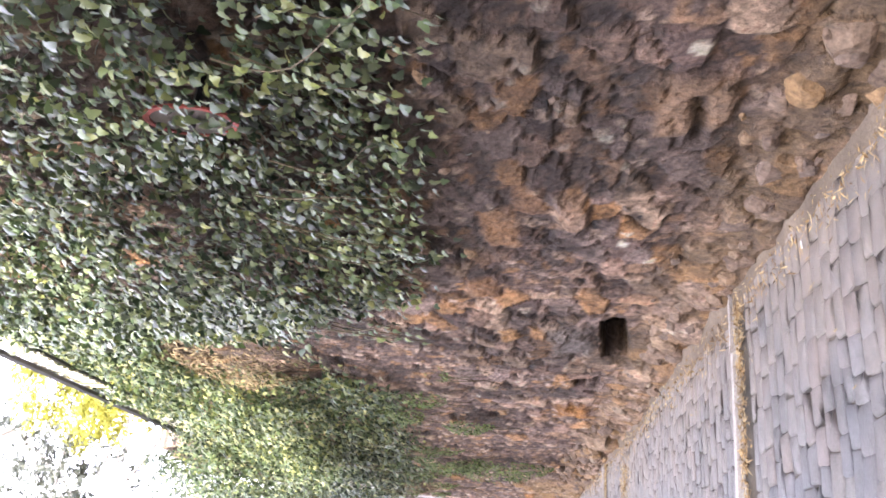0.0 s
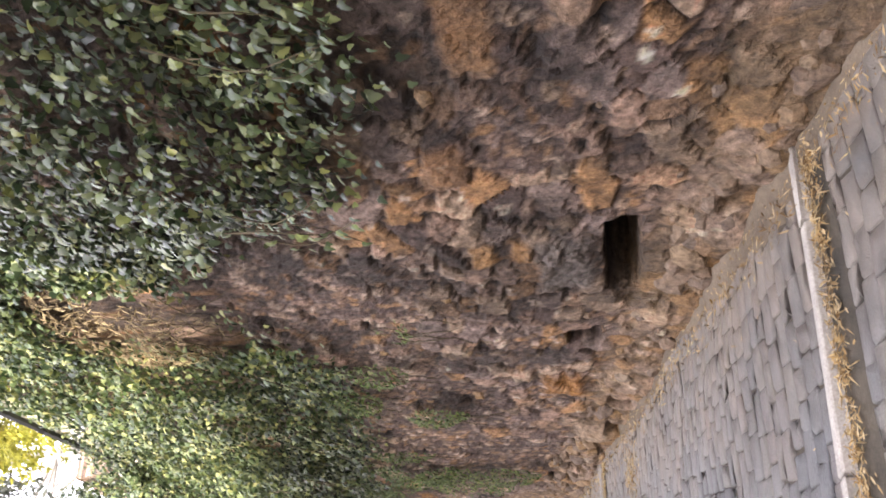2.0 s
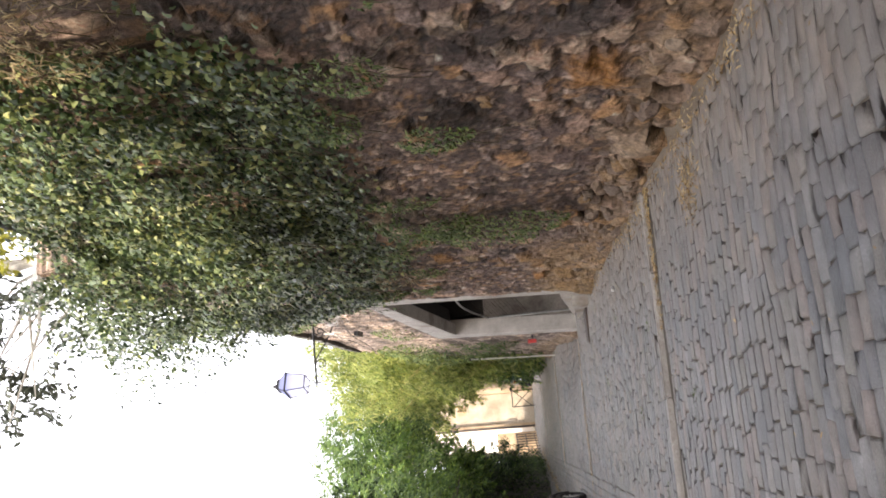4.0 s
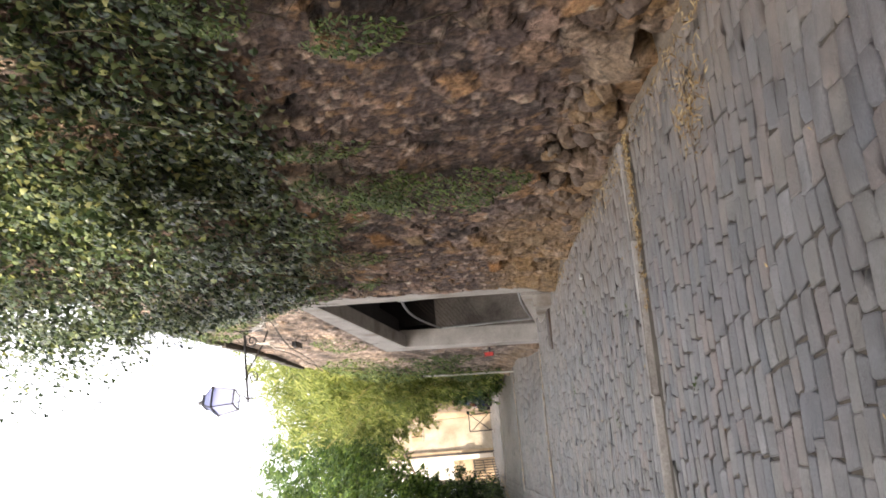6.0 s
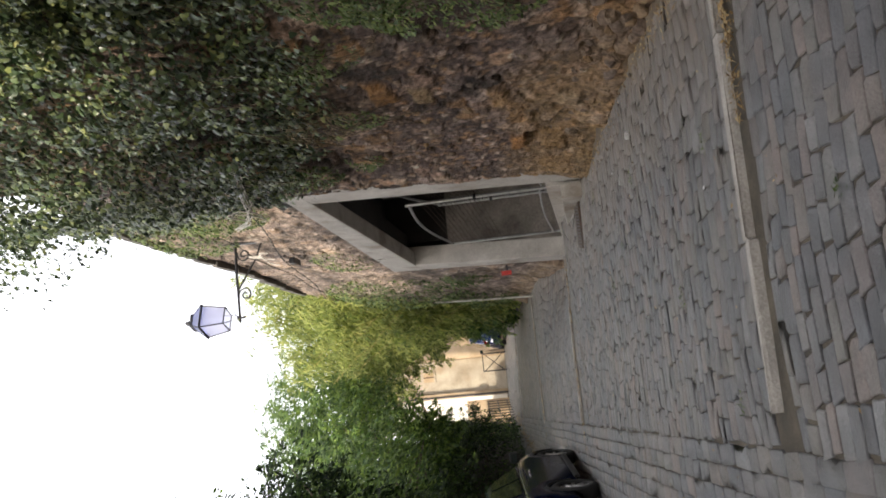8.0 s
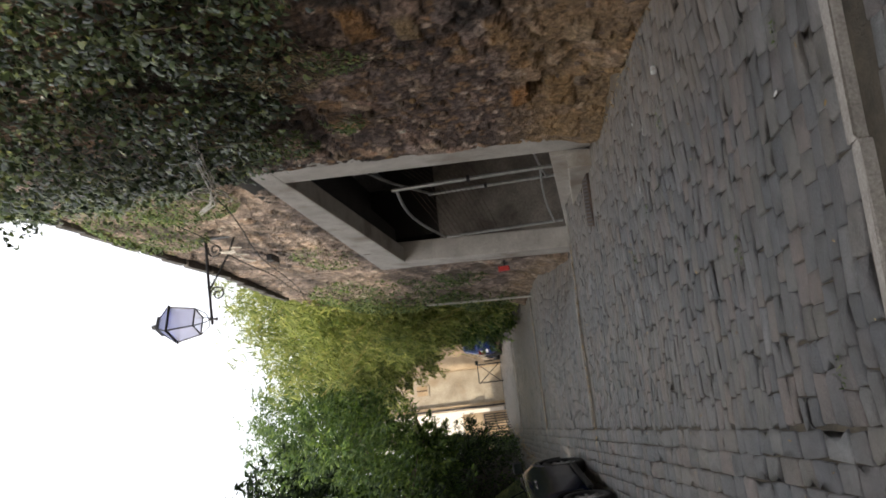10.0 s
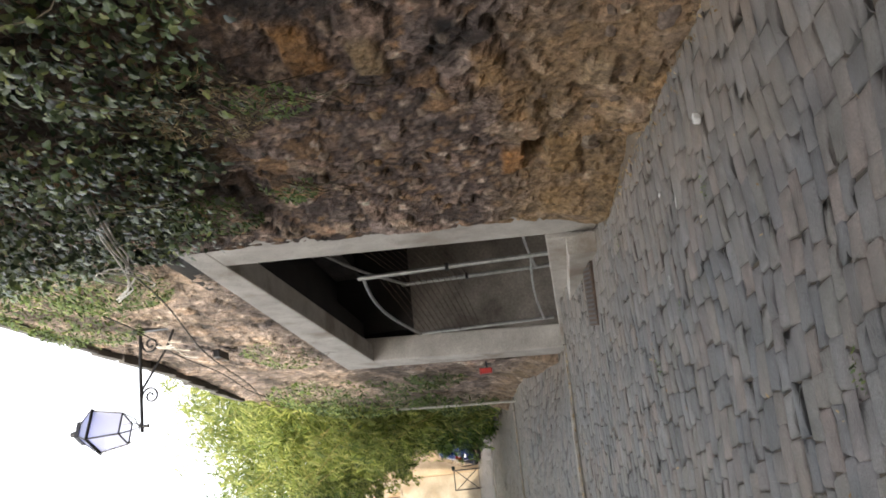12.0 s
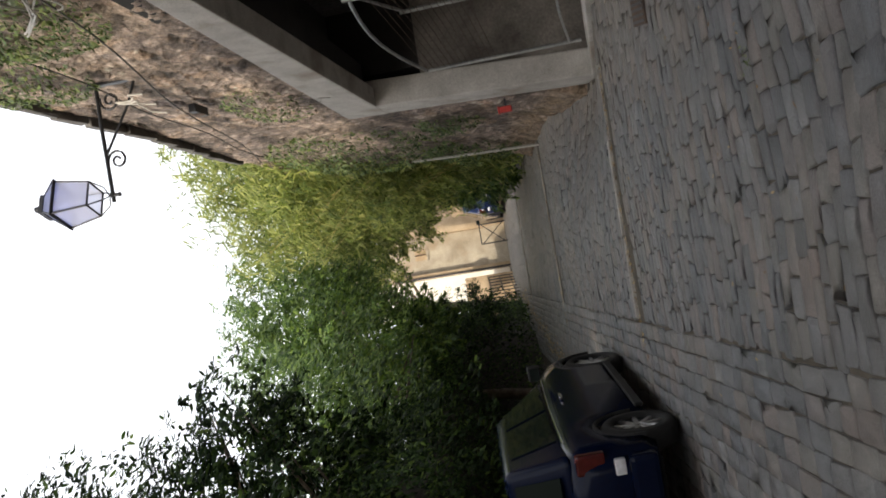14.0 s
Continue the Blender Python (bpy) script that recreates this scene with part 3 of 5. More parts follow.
def rubble(y, z, seed, pale=1.0):
    """Depth and colour of rubble masonry on the wall's face."""
    wy, wz = y + 0.07 * vnoise(y * 6, z * 6, seed + 2, 4), z + 0.06 * vnoise(y * 6, z * 6, seed + 5, 4)
    f1, f2, cid = cells(wy / 0.27, wz / 0.17, seed)
    edge = step01(f2 - f1, 0.0, 0.13)
    g1, g2, gid = cells(wy / 0.105, wz / 0.062, seed + 50)
    small = step01(g2 - g1, 0.0, 0.35)
    rough = vnoise(y * 13, z * 13, seed + 21, 4)
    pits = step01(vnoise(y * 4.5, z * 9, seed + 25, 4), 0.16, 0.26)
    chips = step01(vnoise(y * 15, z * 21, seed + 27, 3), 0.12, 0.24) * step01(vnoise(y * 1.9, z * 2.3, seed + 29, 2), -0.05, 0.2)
    coat = step01(vnoise(y * 0.8, z * 0.9, seed + 31, 3) + np.interp(y, (4.5, 6.5, 8.0), (-0.22, 0.0, 0.10)), 0.02, 0.2)
    big = (1 - coat) * step01(cid, 0.25, 0.4)
    out = edge * (0.012 + 0.022 * cid) * big + small * (0.003 + 0.010 * gid) * (1 - 0.75 * big) + 0.016 * rough * (1 - 0.5 * big) + 0.09 * vnoise(y * 0.8, z * 0.8, seed + 41, 3) - 0.034 * pits * np.interp(y, (6, 9), (0.5, 1.0)) - 0.016 * chips
    pick = np.where(big > 0.5, cid, gid)
    col = PALETTE[np.clip((pick * 9.99).astype(int), 0, 9)]
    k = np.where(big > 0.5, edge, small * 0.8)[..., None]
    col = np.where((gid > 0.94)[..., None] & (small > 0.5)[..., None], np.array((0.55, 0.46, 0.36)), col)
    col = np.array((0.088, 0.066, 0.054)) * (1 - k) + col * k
    # pits and chips are darkened in colour too, imitating the shade in them
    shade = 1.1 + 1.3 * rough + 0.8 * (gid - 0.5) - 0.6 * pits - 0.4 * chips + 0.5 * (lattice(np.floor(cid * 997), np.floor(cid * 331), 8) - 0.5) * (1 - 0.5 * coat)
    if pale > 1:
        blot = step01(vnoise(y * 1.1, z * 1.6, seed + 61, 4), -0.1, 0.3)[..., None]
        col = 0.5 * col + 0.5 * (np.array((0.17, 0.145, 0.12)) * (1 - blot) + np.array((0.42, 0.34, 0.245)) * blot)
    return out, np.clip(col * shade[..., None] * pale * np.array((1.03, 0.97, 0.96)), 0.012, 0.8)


def wall_piece(name, label, y0, y1, top, step, seed, foot=None, pale=1.0, low=3.3):
    ny = int((y1 - y0) / step) + 1
    rows = np.r_[np.arange(0, low, step), low + (np.arange(1, 19) / 18.0)]
    nz = len(rows)
    ys = np.linspace(y0, y1, ny)
    base = road_z(1.3, ys) - 0.12 if foot is None else foot(ys)
    gy = np.repeat(ys[:, None], nz, 1)
    gz = np.where(rows < low, base[:, None] + rows[None], base[:, None] + low + (top(ys) - base - low)[:, None] * (rows - low)[None])
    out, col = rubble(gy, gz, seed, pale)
    # colour darkened at the near end for shade, and slightly past y 7
    shade_tone = np.interp(gy, (1, 3, 4.5, 6.2, 7.2, 17.7, 18), (0.72, 0.78, 1.0, 1.0, 0.95, 0.96, 1.0))[..., None]
    grey = np.interp(gy, (3, 7, 13, 17.7, 18), (0.0, 0.04, 0.12, 0.14, 0.42))[..., None]
    col = shade_tone * (col * (1 - grey) + grey * col.mean(-1, keepdims=True) * np.array((1.12, 1.0, 0.92)))
    h = gz - road_z(1.3, gy)
    # black crusts of soot and damp, denser under the ivy to imitate its shade
    crust_shade = step01(vnoise(gy * 1.7, gz * 1.9, seed + 91, 4) + np.interp(gy, (1.5, 3.4, 5.6, 7.5, 9.5), (0.30, 0.30, 0.16, 0.10, -0.06)) + 0.12 * step01(h, 0.5, 1.4), 0.08, 0.26)[..., None]
    col = col * (1 - 0.62 * crust_shade)
    out += 0.12 * (1 - step01(h, 0.0, 0.45)) * (0.6 + 1.2 * vnoise(gy * 2.2, gy * 0 + 3.0, 5))
    out += step01(gy, 16.3, 17.5) * (1 - step01(gy, 17.62, 17.63)) * (0.075 + 0.027 * np.maximum(gz - 3.1, 0)) * (1 - step01(gz, 6.1, 6.5))
    for my, mz, hw, hh, c, proud in MARKS:
        d = np.maximum(np.abs(gy - my) / hw, np.abs(gz - mz) / hh) + 0.5 * vnoise(gy * 6, gz * 6, 77, 3)
        k = 0.75 * (1 - step01(d, 0.6, 0.97))
        out += proud * k
        col = col * (1 - k[..., None]) + (np.array(c) * (1 + 0.7 * vnoise(gy * 10, gz * 10, 79)[..., None])) * k[..., None]
    for a, b, c, d, deep in HOLES:
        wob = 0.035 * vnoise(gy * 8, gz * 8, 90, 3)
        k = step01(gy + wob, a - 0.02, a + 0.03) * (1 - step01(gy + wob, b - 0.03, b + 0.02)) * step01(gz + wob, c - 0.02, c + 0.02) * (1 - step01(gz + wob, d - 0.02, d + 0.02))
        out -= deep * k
        # colour inside the hole darkened to deepen its shade
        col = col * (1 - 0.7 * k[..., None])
    zone = np.maximum(0.75 * step01(gy, 13.6, 15.0) * (1 - step01(gy, 17.6, 18.0)) * (1 - step01(h + 0.5 * vnoise(gy * 1.5, gz * 1.5, 66, 3), 0.6, 1.1)), 0.4 * (1 - step01(h, 0.3, 0.6)))[..., None]
    col = col * (1 - zone) + zone * (0.3 * col + np.array((0.33, 0.228, 0.112)) * (0.7 + 0.6 * lattice(np.floor(gy * 9), np.floor(gz * 14), 4))[..., None])
    x = wall_x(gy) - out + lean(gy, gz)
    x = np.c_[x, np.full(ny, 3.1)]
    gy, gz = np.c_[gy, gy[:, -1]], np.c_[gz, gz[:, -1]]
    col = np.concatenate([col, col[:, -1:]], 1)
    nz += 1
    front = np.stack([x, gy, gz], -1).reshape(-1, 3)
    back = np.array([(3.1, y, float(base.min()) - 0.3) for y in (y0, y1)])
    verts = np.r_[front, back]
    faces = [tuple(f) for f in grid_faces(ny, nz)]
    n0 = len(front)
    idx = np.arange(n0).reshape(ny, nz)
    faces.append(tuple([n0] + [int(i) for i in idx[0, ::-1]]))
    faces.append(tuple([n0 + 1] + [int(i) for i in idx[-1, :]]))
    faces.append(tuple([n0, n0 + 1] + [int(i) for i in idx[::-1, -1]]))
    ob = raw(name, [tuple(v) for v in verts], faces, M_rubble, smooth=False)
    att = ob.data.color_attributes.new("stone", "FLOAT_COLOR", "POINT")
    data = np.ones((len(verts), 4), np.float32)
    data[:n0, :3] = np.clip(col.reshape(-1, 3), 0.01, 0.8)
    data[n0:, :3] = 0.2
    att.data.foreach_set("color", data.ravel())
    return tagged(ob, label, "stone wall", kind="structure")


def top_line(y):
    return np.interp(y, (-8, 7.7, 12.0, 13.0, 17.0, 19.0, 24, 30), (6.1, 6.75, 7.0, 8.45, 9.4, 9.45, 9.0, 9.0)) + 0.12 * vnoise(np.asarray(y) * 2.0, np.asarray(y) * 0, 9)


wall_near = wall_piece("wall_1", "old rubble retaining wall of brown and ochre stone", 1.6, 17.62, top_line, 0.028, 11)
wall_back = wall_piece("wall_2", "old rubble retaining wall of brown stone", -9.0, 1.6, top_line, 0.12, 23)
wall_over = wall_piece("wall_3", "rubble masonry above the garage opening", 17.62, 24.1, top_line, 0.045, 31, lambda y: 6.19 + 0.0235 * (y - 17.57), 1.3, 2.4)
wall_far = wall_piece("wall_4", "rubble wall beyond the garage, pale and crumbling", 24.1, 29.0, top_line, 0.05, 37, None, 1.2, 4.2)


def build_coping():
    c = thing("coping", "dark weathered coping stones along the wall top", "coping", (2.3, 18.5, 9.4), kind="structure")
    rng = np.random.default_rng(17)
    y = 18.6
    while y < 26.5:
        n = rng.uniform(0.5, 0.85)
        z = float(top_line(np.array([y + n / 2]))[0])
        x = float(wall_x(y)) + float(lean(y, z))
        bm = boxed(-0.10, 0.7, -n / 2 + 0.003, n / 2 - 0.003, -0.05, 0.045, 0.012)
        for v in bm.verts:
            v.co += Vector(rng.normal(0, 0.006, 3))
        bmesh.ops.transform(bm, matrix=pose(x, y + n / 2, z, rng.normal(-4.5, 0.8), 0, 0), verts=bm.verts)
        part("coping_stone", bm, M_coping, c)
        y += n


build_coping()


def loose_stone_shape(rng):
    bm = bmesh.new()
    bmesh.ops.create_icosphere(bm, subdivisions=2, radius=1.0)
    for v in bm.verts:
        c = v.co
        p = Vector([math.copysign(abs(a) ** 0.8, a) for a in c])
        v.co = p * rng.uniform(0.82, 1.08)
    me = bpy.data.meshes.new("stone")
    bm.to_mesh(me)
    bm.free()
    return me


def stone_piece_mat():
    m, nt, b = nodes_of("wall_stone_piece")
    rnd = nt.nodes.new("ShaderNodeObjectInfo").outputs["Random"]
    pos = nt.nodes.new("ShaderNodeNewGeometry").outputs["Position"]
    c = ramp(nt, rnd, [(0, (0.15, 0.11, 0.085)), (0.3, (0.24, 0.17, 0.115)), (0.55, (0.19, 0.145, 0.115)), (0.75, (0.28, 0.20, 0.13)), (0.92, (0.30, 0.19, 0.09)), (1, (0.28, 0.23, 0.18))])
    c = mix(nt, "OVERLAY", 0.8, c, ramp(nt, noise_tex(nt, 25, 6, 0.7, pos), [(0.3, (0.12, 0.12, 0.12)), (0.7, (0.85, 0.85, 0.85))]))
    nt.links.new(c, b.inputs["Base Color"])
    b.inputs["Roughness"].default_value = 0.93
    bump(nt, b, noise_tex(nt, 50, 6, 0.75, pos), 0.9, 0.02)
    return m


def build_wall_stones():
    rng = np.random.default_rng(21)
    mat = stone_piece_mat()
    shapes = [loose_stone_shape(rng) for _ in range(8)]
    for me in shapes:
        me.materials.append(mat)
    for k in range(296):
        y = rng.uniform(3.0, 17.3) if k < 255 else rng.uniform(11.4, 14.0)
        h = rng.uniform(0.0, 0.5) if k >= 255 else abs(rng.normal(0.02, 0.30)) if k < 170 else rng.uniform(0.3, 2.2)
        z = rz(1.3, y) + h
        if k < 255 and any(a - 0.2 < y < b + 0.2 and c - 0.15 < z < d + 0.15 for a, b, c, d, _ in HOLES):
            continue
        out, _c = rubble(np.array([[y]]), np.array([[z]]), 11)
        x = float(wall_x(y)) - float(out[0, 0]) - 0.12 * max(0, 1 - h / 0.45) * 0.6
        s = rng.uniform(0.03, 0.075) if h > 0.3 else rng.uniform(0.05, 0.145)
        if k >= 255:
            s = rng.uniform(0.05, 0.12)
            x -= 0.03
        ob = new("stone", shapes[k % 8])
        ob.matrix_basis = pose(x + 0.55 * s, y, z, *rng.uniform(-25, 25, 3)) @ Matrix.Diagonal((s * 0.8, s * rng.uniform(0.9, 1.5), s * rng.uniform(0.6, 0.95), 1))
        ob.parent = wall_near


build_wall_stones()

# plain wall added out of view: closes the lane and blocks sun and sky
side = thing("shade_wall_1", "added unseen wall that keeps sun and sky off the lane", "wall", kind="structure")
bm = bmesh.new()
prism(bm, [(-14, -2.4), (20.6, 2.7), (20.6, 10.7), (14.0, 10.9), (9.0, 10.7), (6.6, 9.4), (2.0, 9.0), (-14, 7.2)], "x", -4.3, -3.9, 0.0)
part("wall_body", bm, M_plaster, side)
# ---- garage ----
# wall added behind the hedge to stop skylight coming through the leaves
light_block = thing("shade_wall_2", "added wall that blocks skylight behind the hedge", "wall", kind="structure")
part("wall_body", prism(bmesh.new(), [(20.7, 2.7), (46.0, 6.4), (46.0, 9.9), (20.7, 6.4)], "x", -6.4, -6.1), M_tan, light_block)


def build_garage():
    g = thing("garage", "open garage built into the wall with a pale concrete surround", "garage", kind="structure")
    xf = 1.70
    def lean_back(bm):
        for v in bm.verts:
            v.co.x += 0.05 * max(v.co.z - 3.1, 0)
        return bm
    def jamb(a, b, z0):
        bm = lean_back(boxed(xf, 2.04, a, b, z0, 5.97, 0.02))
        part("jamb", bm, M_concrete, g, "worn pale concrete jamb")
    jamb(17.54, 18.13, 2.40)
    jamb(23.52, 24.08, 3.0)
    bm = prism(bmesh.new(), [(17.57, 5.955), (24.10, 5.805), (24.10, 6.35), (17.57, 6.20)], "x", xf - 0.004, 1.95, 0.015)
    part("lintel", lean_back(bm), M_concrete, g, "pale concrete lintel beam")
    # dark block put where the lintel's underside lies in shade
    part("soffit", boxed(2.10, 2.4, 18.134, 23.516, 5.93, 6.3), M_garage_shade, g, "underside of the lintel, coloured dark as in shade")
    part("sill", boxed(xf - 0.02, 2.4, 18.134, 23.516, 2.55, SILL, 0.015), M_concrete, g, "concrete threshold")
    part("step", prism(bmesh.new(), [(18.02, 2.5), (20.9, 2.9), (20.9, SILL - 0.13), (18.02, SILL - 0.17)], "x", 1.50, xf - 0.024, 0.012), M_concrete, g, "low concrete step")
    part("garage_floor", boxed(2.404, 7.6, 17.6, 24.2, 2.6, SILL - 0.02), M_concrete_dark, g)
    # back, upper walls, roof and beams get the dark shade colour
    part("back_wall", boxed(7.4, 7.6, 17.6, 24.2, SILL - 0.016, 6.3), M_garage_shade, g)
    part("side_wall", boxed(2.25, 7.396, 17.6, 17.9, SILL - 0.016, 6.3), M_garage_shade, g)
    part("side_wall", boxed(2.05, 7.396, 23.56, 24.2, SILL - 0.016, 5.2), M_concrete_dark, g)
    part("side_wall", boxed(2.25, 7.396, 23.55, 24.2, 5.204, 6.3), M_garage_shade, g, "upper wall, coloured dark as in shade")
    part("roof_slab", boxed(2.0, 7.7, 17.9, 23.6, 6.304, 6.6), M_garage_shade, g)
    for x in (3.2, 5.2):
        part("beam", boxed(x, x + 0.22, 17.904, 23.54, 6.0, 6.3), M_garage_shade, g)
    # two wire gates, standing ajar inside the opening
    def leaf(hinge, free, z_h, z_f, label):
        gate = thing("wire_gate", label, "gate", (hinge[0], hinge[1], SILL), group="garage gates")
        h, f = Vector((*hinge, 0)), Vector((*free, 0))
        at = lambda s, z: Vector((*(h.lerp(f, s)).xy, z))
        b = SILL + 0.06
        part("hinge_post", tubed([at(0, b), at(0, z_h)], 0.022, 8), M_galv, gate)
        part("end_post", tubed([at(1, SILL), at(1, z_f + 0.06)], 0.026, 8), M_galv, gate, "galvanised end post")
        top = [at(s, z_h + (z_f - z_h) * s + 0.16 * math.sin(math.pi * s)) for s in np.linspace(0, 1, 9)]
        part("top_rail", tubed(top, 0.02, 6), M_galv, gate)
        low = [at(s, b + 0.14 + 0.05 * math.sin(math.pi * s)) for s in np.linspace(0, 1, 7)]
        part("bottom_rail", tubed(low, 0.016, 6), M_galv, gate)
        for j in range(13):
            zz = min(z_h, z_f) - 0.02 - 0.07 * j
            part("wire", tubed([at(0.01, zz), at(0.5, zz - 0.008), at(0.99, zz)], 0.0035, 4), M_rust, gate)
        part("latch", boxed(free[0] - 0.04, free[0] + 0.04, free[1] - 0.045, free[1] + 0.02, 4.24, 4.28, 0.008), M_iron, gate)
    leaf((2.12, 23.40), (2.22, 20.45), 5.08, 5.22, "galvanised wire gate standing nearly shut in the garage mouth")
    leaf((2.14, 18.25), (2.66, 22.6), 5.42, 5.10, "galvanised wire gate swung inward inside the garage")


build_garage()


def build_grate():
    d = thing("drain_grate", "dark iron drain grate set in the paving before the garage", "drain", (1.3, 18.62, rz(1.3, 18.62)))
    tilt = pose(1.27, 18.55, rz(1.27, 18.55) + 0.008, math.degrees(math.atan(SLOPE)), 0, -12)
    bm = boxed(-0.28, 0.28, -0.19, 0.19, -0.03, 0.012, 0.004)
    bmesh.ops.transform(bm, matrix=tilt, verts=bm.verts)
    part("plate", bm, M_rust, d)
    for k in range(14):
        bm = boxed(-0.262 + k * 0.039, -0.245 + k * 0.039, -0.17, 0.17, 0.012, 0.016)
        bmesh.ops.transform(bm, matrix=tilt, verts=bm.verts)
        part("bar", bm, M_iron, d)


build_grate()


# ---- wall lantern ----
def scroll(c, r, turns, start, flip=1, plane_y=0.0):
    out = []
    for k in range(26):
        t = k / 25
        a = start + flip * turns * 2 * math.pi * t
        q = r * (1 - 0.8 * t)
        out.append((c[0] + q * math.cos(a), plane_y, c[1] + q * math.sin(a)))
    return out


def build_lantern():
    L = thing("street_lantern", "black iron four-sided street lantern on a scrolled wall bracket", "street lamp", (1.78, 20.95, 8.12))
    turn = Matrix.Rotation(math.radians(22), 3, "Z")
    br = part("bracket_arm", tubed([(0.42, 0, 0.0), (-0.2, 0, 0.0), (-0.92, 0, -0.02)], 0.022, 8), M_iron, L, local=True)
    part("wall_plate", boxed(0.28, 0.32, -0.04, 0.04, -0.46, 0.08, 0.008), M_iron, L, local=True)
    part("brace", tubed([(0.27, 0, -0.42), (0.05, 0, -0.33), (-0.18, 0, -0.18), (-0.42, 0, -0.02)], 0.014, 6), M_iron, L, local=True)
    part("scroll", tubed(scroll((0.12, -0.13), 0.11, 1.5, 1.2), 0.013, 6), M_iron, br, local=True)
    part("scroll", tubed(scroll((-0.50, -0.13), 0.11, 1.5, 1.7, -1), 0.013, 6), M_iron, br, local=True)
    part("pendant_knob", tubed([(-0.85, 0, -0.10), (-0.85, 0, -0.06), (-0.85, 0, 0.02)], 0.026, 8, 0.012), M_iron, L, local=True)
    c = Vector((-0.85, 0, 0))
    for k in range(4):
        a = math.pi / 4 + k * math.pi / 2
        d = turn @ Vector((math.cos(a), math.sin(a), 0))
        part("cradle", tubed([c + Vector((0, 0, 0.02)), c + 0.10 * d + Vector((0, 0, 0.05)), c + 0.20 * d + Vector((0, 0, 0.20))], 0.008, 5), M_iron, L, local=True)
    def ring(half, z):
        return [c + turn @ Vector((sx * half * 0.93, sy * half * 0.93, z * 0.95)) for sx, sy in ((1, 1), (-1, 1), (-1, -1), (1, -1))]
    lo, hi, ro, to = ring(0.145, 0.20), ring(0.195, 0.58), ring(0.212, 0.585), ring(0.095, 0.76)
    for k in range(4):
        part("base_rail", tubed([lo[k], lo[(k + 1) % 4]], 0.011, 6), M_iron, L, local=True)
    for k in range(4):
        part("frame_bar", tubed([lo[k], hi[k]], 0.011, 6), M_iron, L, local=True)
        part("frame_rail", tubed([hi[k], hi[(k + 1) % 4]], 0.011, 6), M_iron, L, local=True)
        q = [lo[k], lo[(k + 1) % 4], hi[(k + 1) % 4], hi[k]]
        m = (q[0] + q[1]) / 2 - c
        n = Vector((m.x, m.y, 0)).normalized() * 0.004
        bm = bmesh.new()
        vs = [bm.verts.new(p - n) for p in q] + [bm.verts.new(p - 2 * n) for p in q]
        bm.faces.new(vs[:4]), bm.faces.new(vs[7:3:-1])
        for i in range(4):
            bm.faces.new((vs[i], vs[4 + i], vs[4 + (i + 1) % 4], vs[(i + 1) % 4]))
        bmesh.ops.recalc_face_normals(bm, faces=bm.faces)
        pane = part("pane", bm, M_lantern_glass, L, "frosted glass pane", local=True)
        pane.visible_shadow = False
    for k in range(4):
        part("roof_rib", tubed([ro[k], to[k]], 0.010, 6), M_iron, L, local=True)
        part("eave_rail", tubed([ro[k], ro[(k + 1) % 4]], 0.011, 6), M_iron, L, local=True)
        q = [ro[k], ro[(k + 1) % 4], to[(k + 1) % 4], to[k]]
        bm = bmesh.new()
        vs = [bm.verts.new(p) for p in q] + [bm.verts.new(p - Vector((0, 0, 0.006))) for p in q]
        bm.faces.new(vs[:4]), bm.faces.new(vs[7:3:-1])
        for i in range(4):
            bm.faces.new((vs[i], vs[4 + i], vs[4 + (i + 1) % 4], vs[(i + 1) % 4]))
        bmesh.ops.recalc_face_normals(bm, faces=bm.faces)
        part("roof_pane", bm, M_lantern_roof, L, "blue-grey glass roof pane", local=True)
    bm = bmesh.new()
    prism(bm, [(p.x, p.y) for p in ring(0.11, 0)], "z", 0.72, 0.765)
    part("roof_collar", bm, M_iron, L, local=True)
    bm = tubed([c + Vector((0, 0, z)) for z in (0.75, 0.765, 0.80, 0.82, 0.85, 0.87)], 0.05, 10, 0.03)
    part("chimney_cap", bm, M_iron, L, local=True)


build_lantern()


# ---- cables and small things on the wall ----
def cable(name, label, pts, r, mat, cat="cable"):
    ob = part(name, tubed(pts, r, 5), mat)
    return tagged(ob, label, cat)


def on_wall(y, z, off=0.12):
    return (float(wall_x(y)) + float(lean(y, z)) - off, y, z)


rngc = np.random.default_rng(3)
cable("wall_cable", "black cable sagging along the upper wall", [on_wall(y, 6.72 + 0.19 * (y - 17.4) - 0.07 * math.sin((y - 17.4) * 1.1), 0.19) for y in np.linspace(17.4, 26, 22)], 0.008, M_cable)
cable("wall_cable", "black cable running to the lantern", [on_wall(y, 7.75 + 0.05 * (y - 18) + 0.05 * math.sin(y * 2.1), 0.2) for y in np.linspace(18, 25.5, 18)], 0.007, M_cable)
WIRE_LINE = ((15.64, 5.90), (16.1, 6.04), (16.45, 6.14), (16.86, 6.24), (17.32, 6.42), (17.6, 6.62), (17.8, 6.80))
for k in range(4):
    pts = []
    for j, (y, z) in enumerate(WIRE_LINE):
        sway = math.sin(math.pi * j / 6) * (k - 1.5)
        pts.append((1.60 - 0.02 * k + 0.02 * math.sin(2 * j + k), y + 0.05 * sway + rngc.normal(0, 0.015), z + 0.035 * sway + rngc.normal(0, 0.015)))
    cable("hanging_wire", "pale grey wires hanging loosely out of the ivy", pts, 0.007, M_wire)
for k in range(2):
    coil = [(1.57 - 0.02 * k, 17.2 + 0.26 * math.cos(q + k), 6.42 + 0.15 * math.sin(q + 0.4 * k)) for q in np.linspace(0.3, 5.4, 14)]
    cable("wire_coil", "pale loop of spare wire hanging at the ivy edge", coil, 0.007, M_wire)
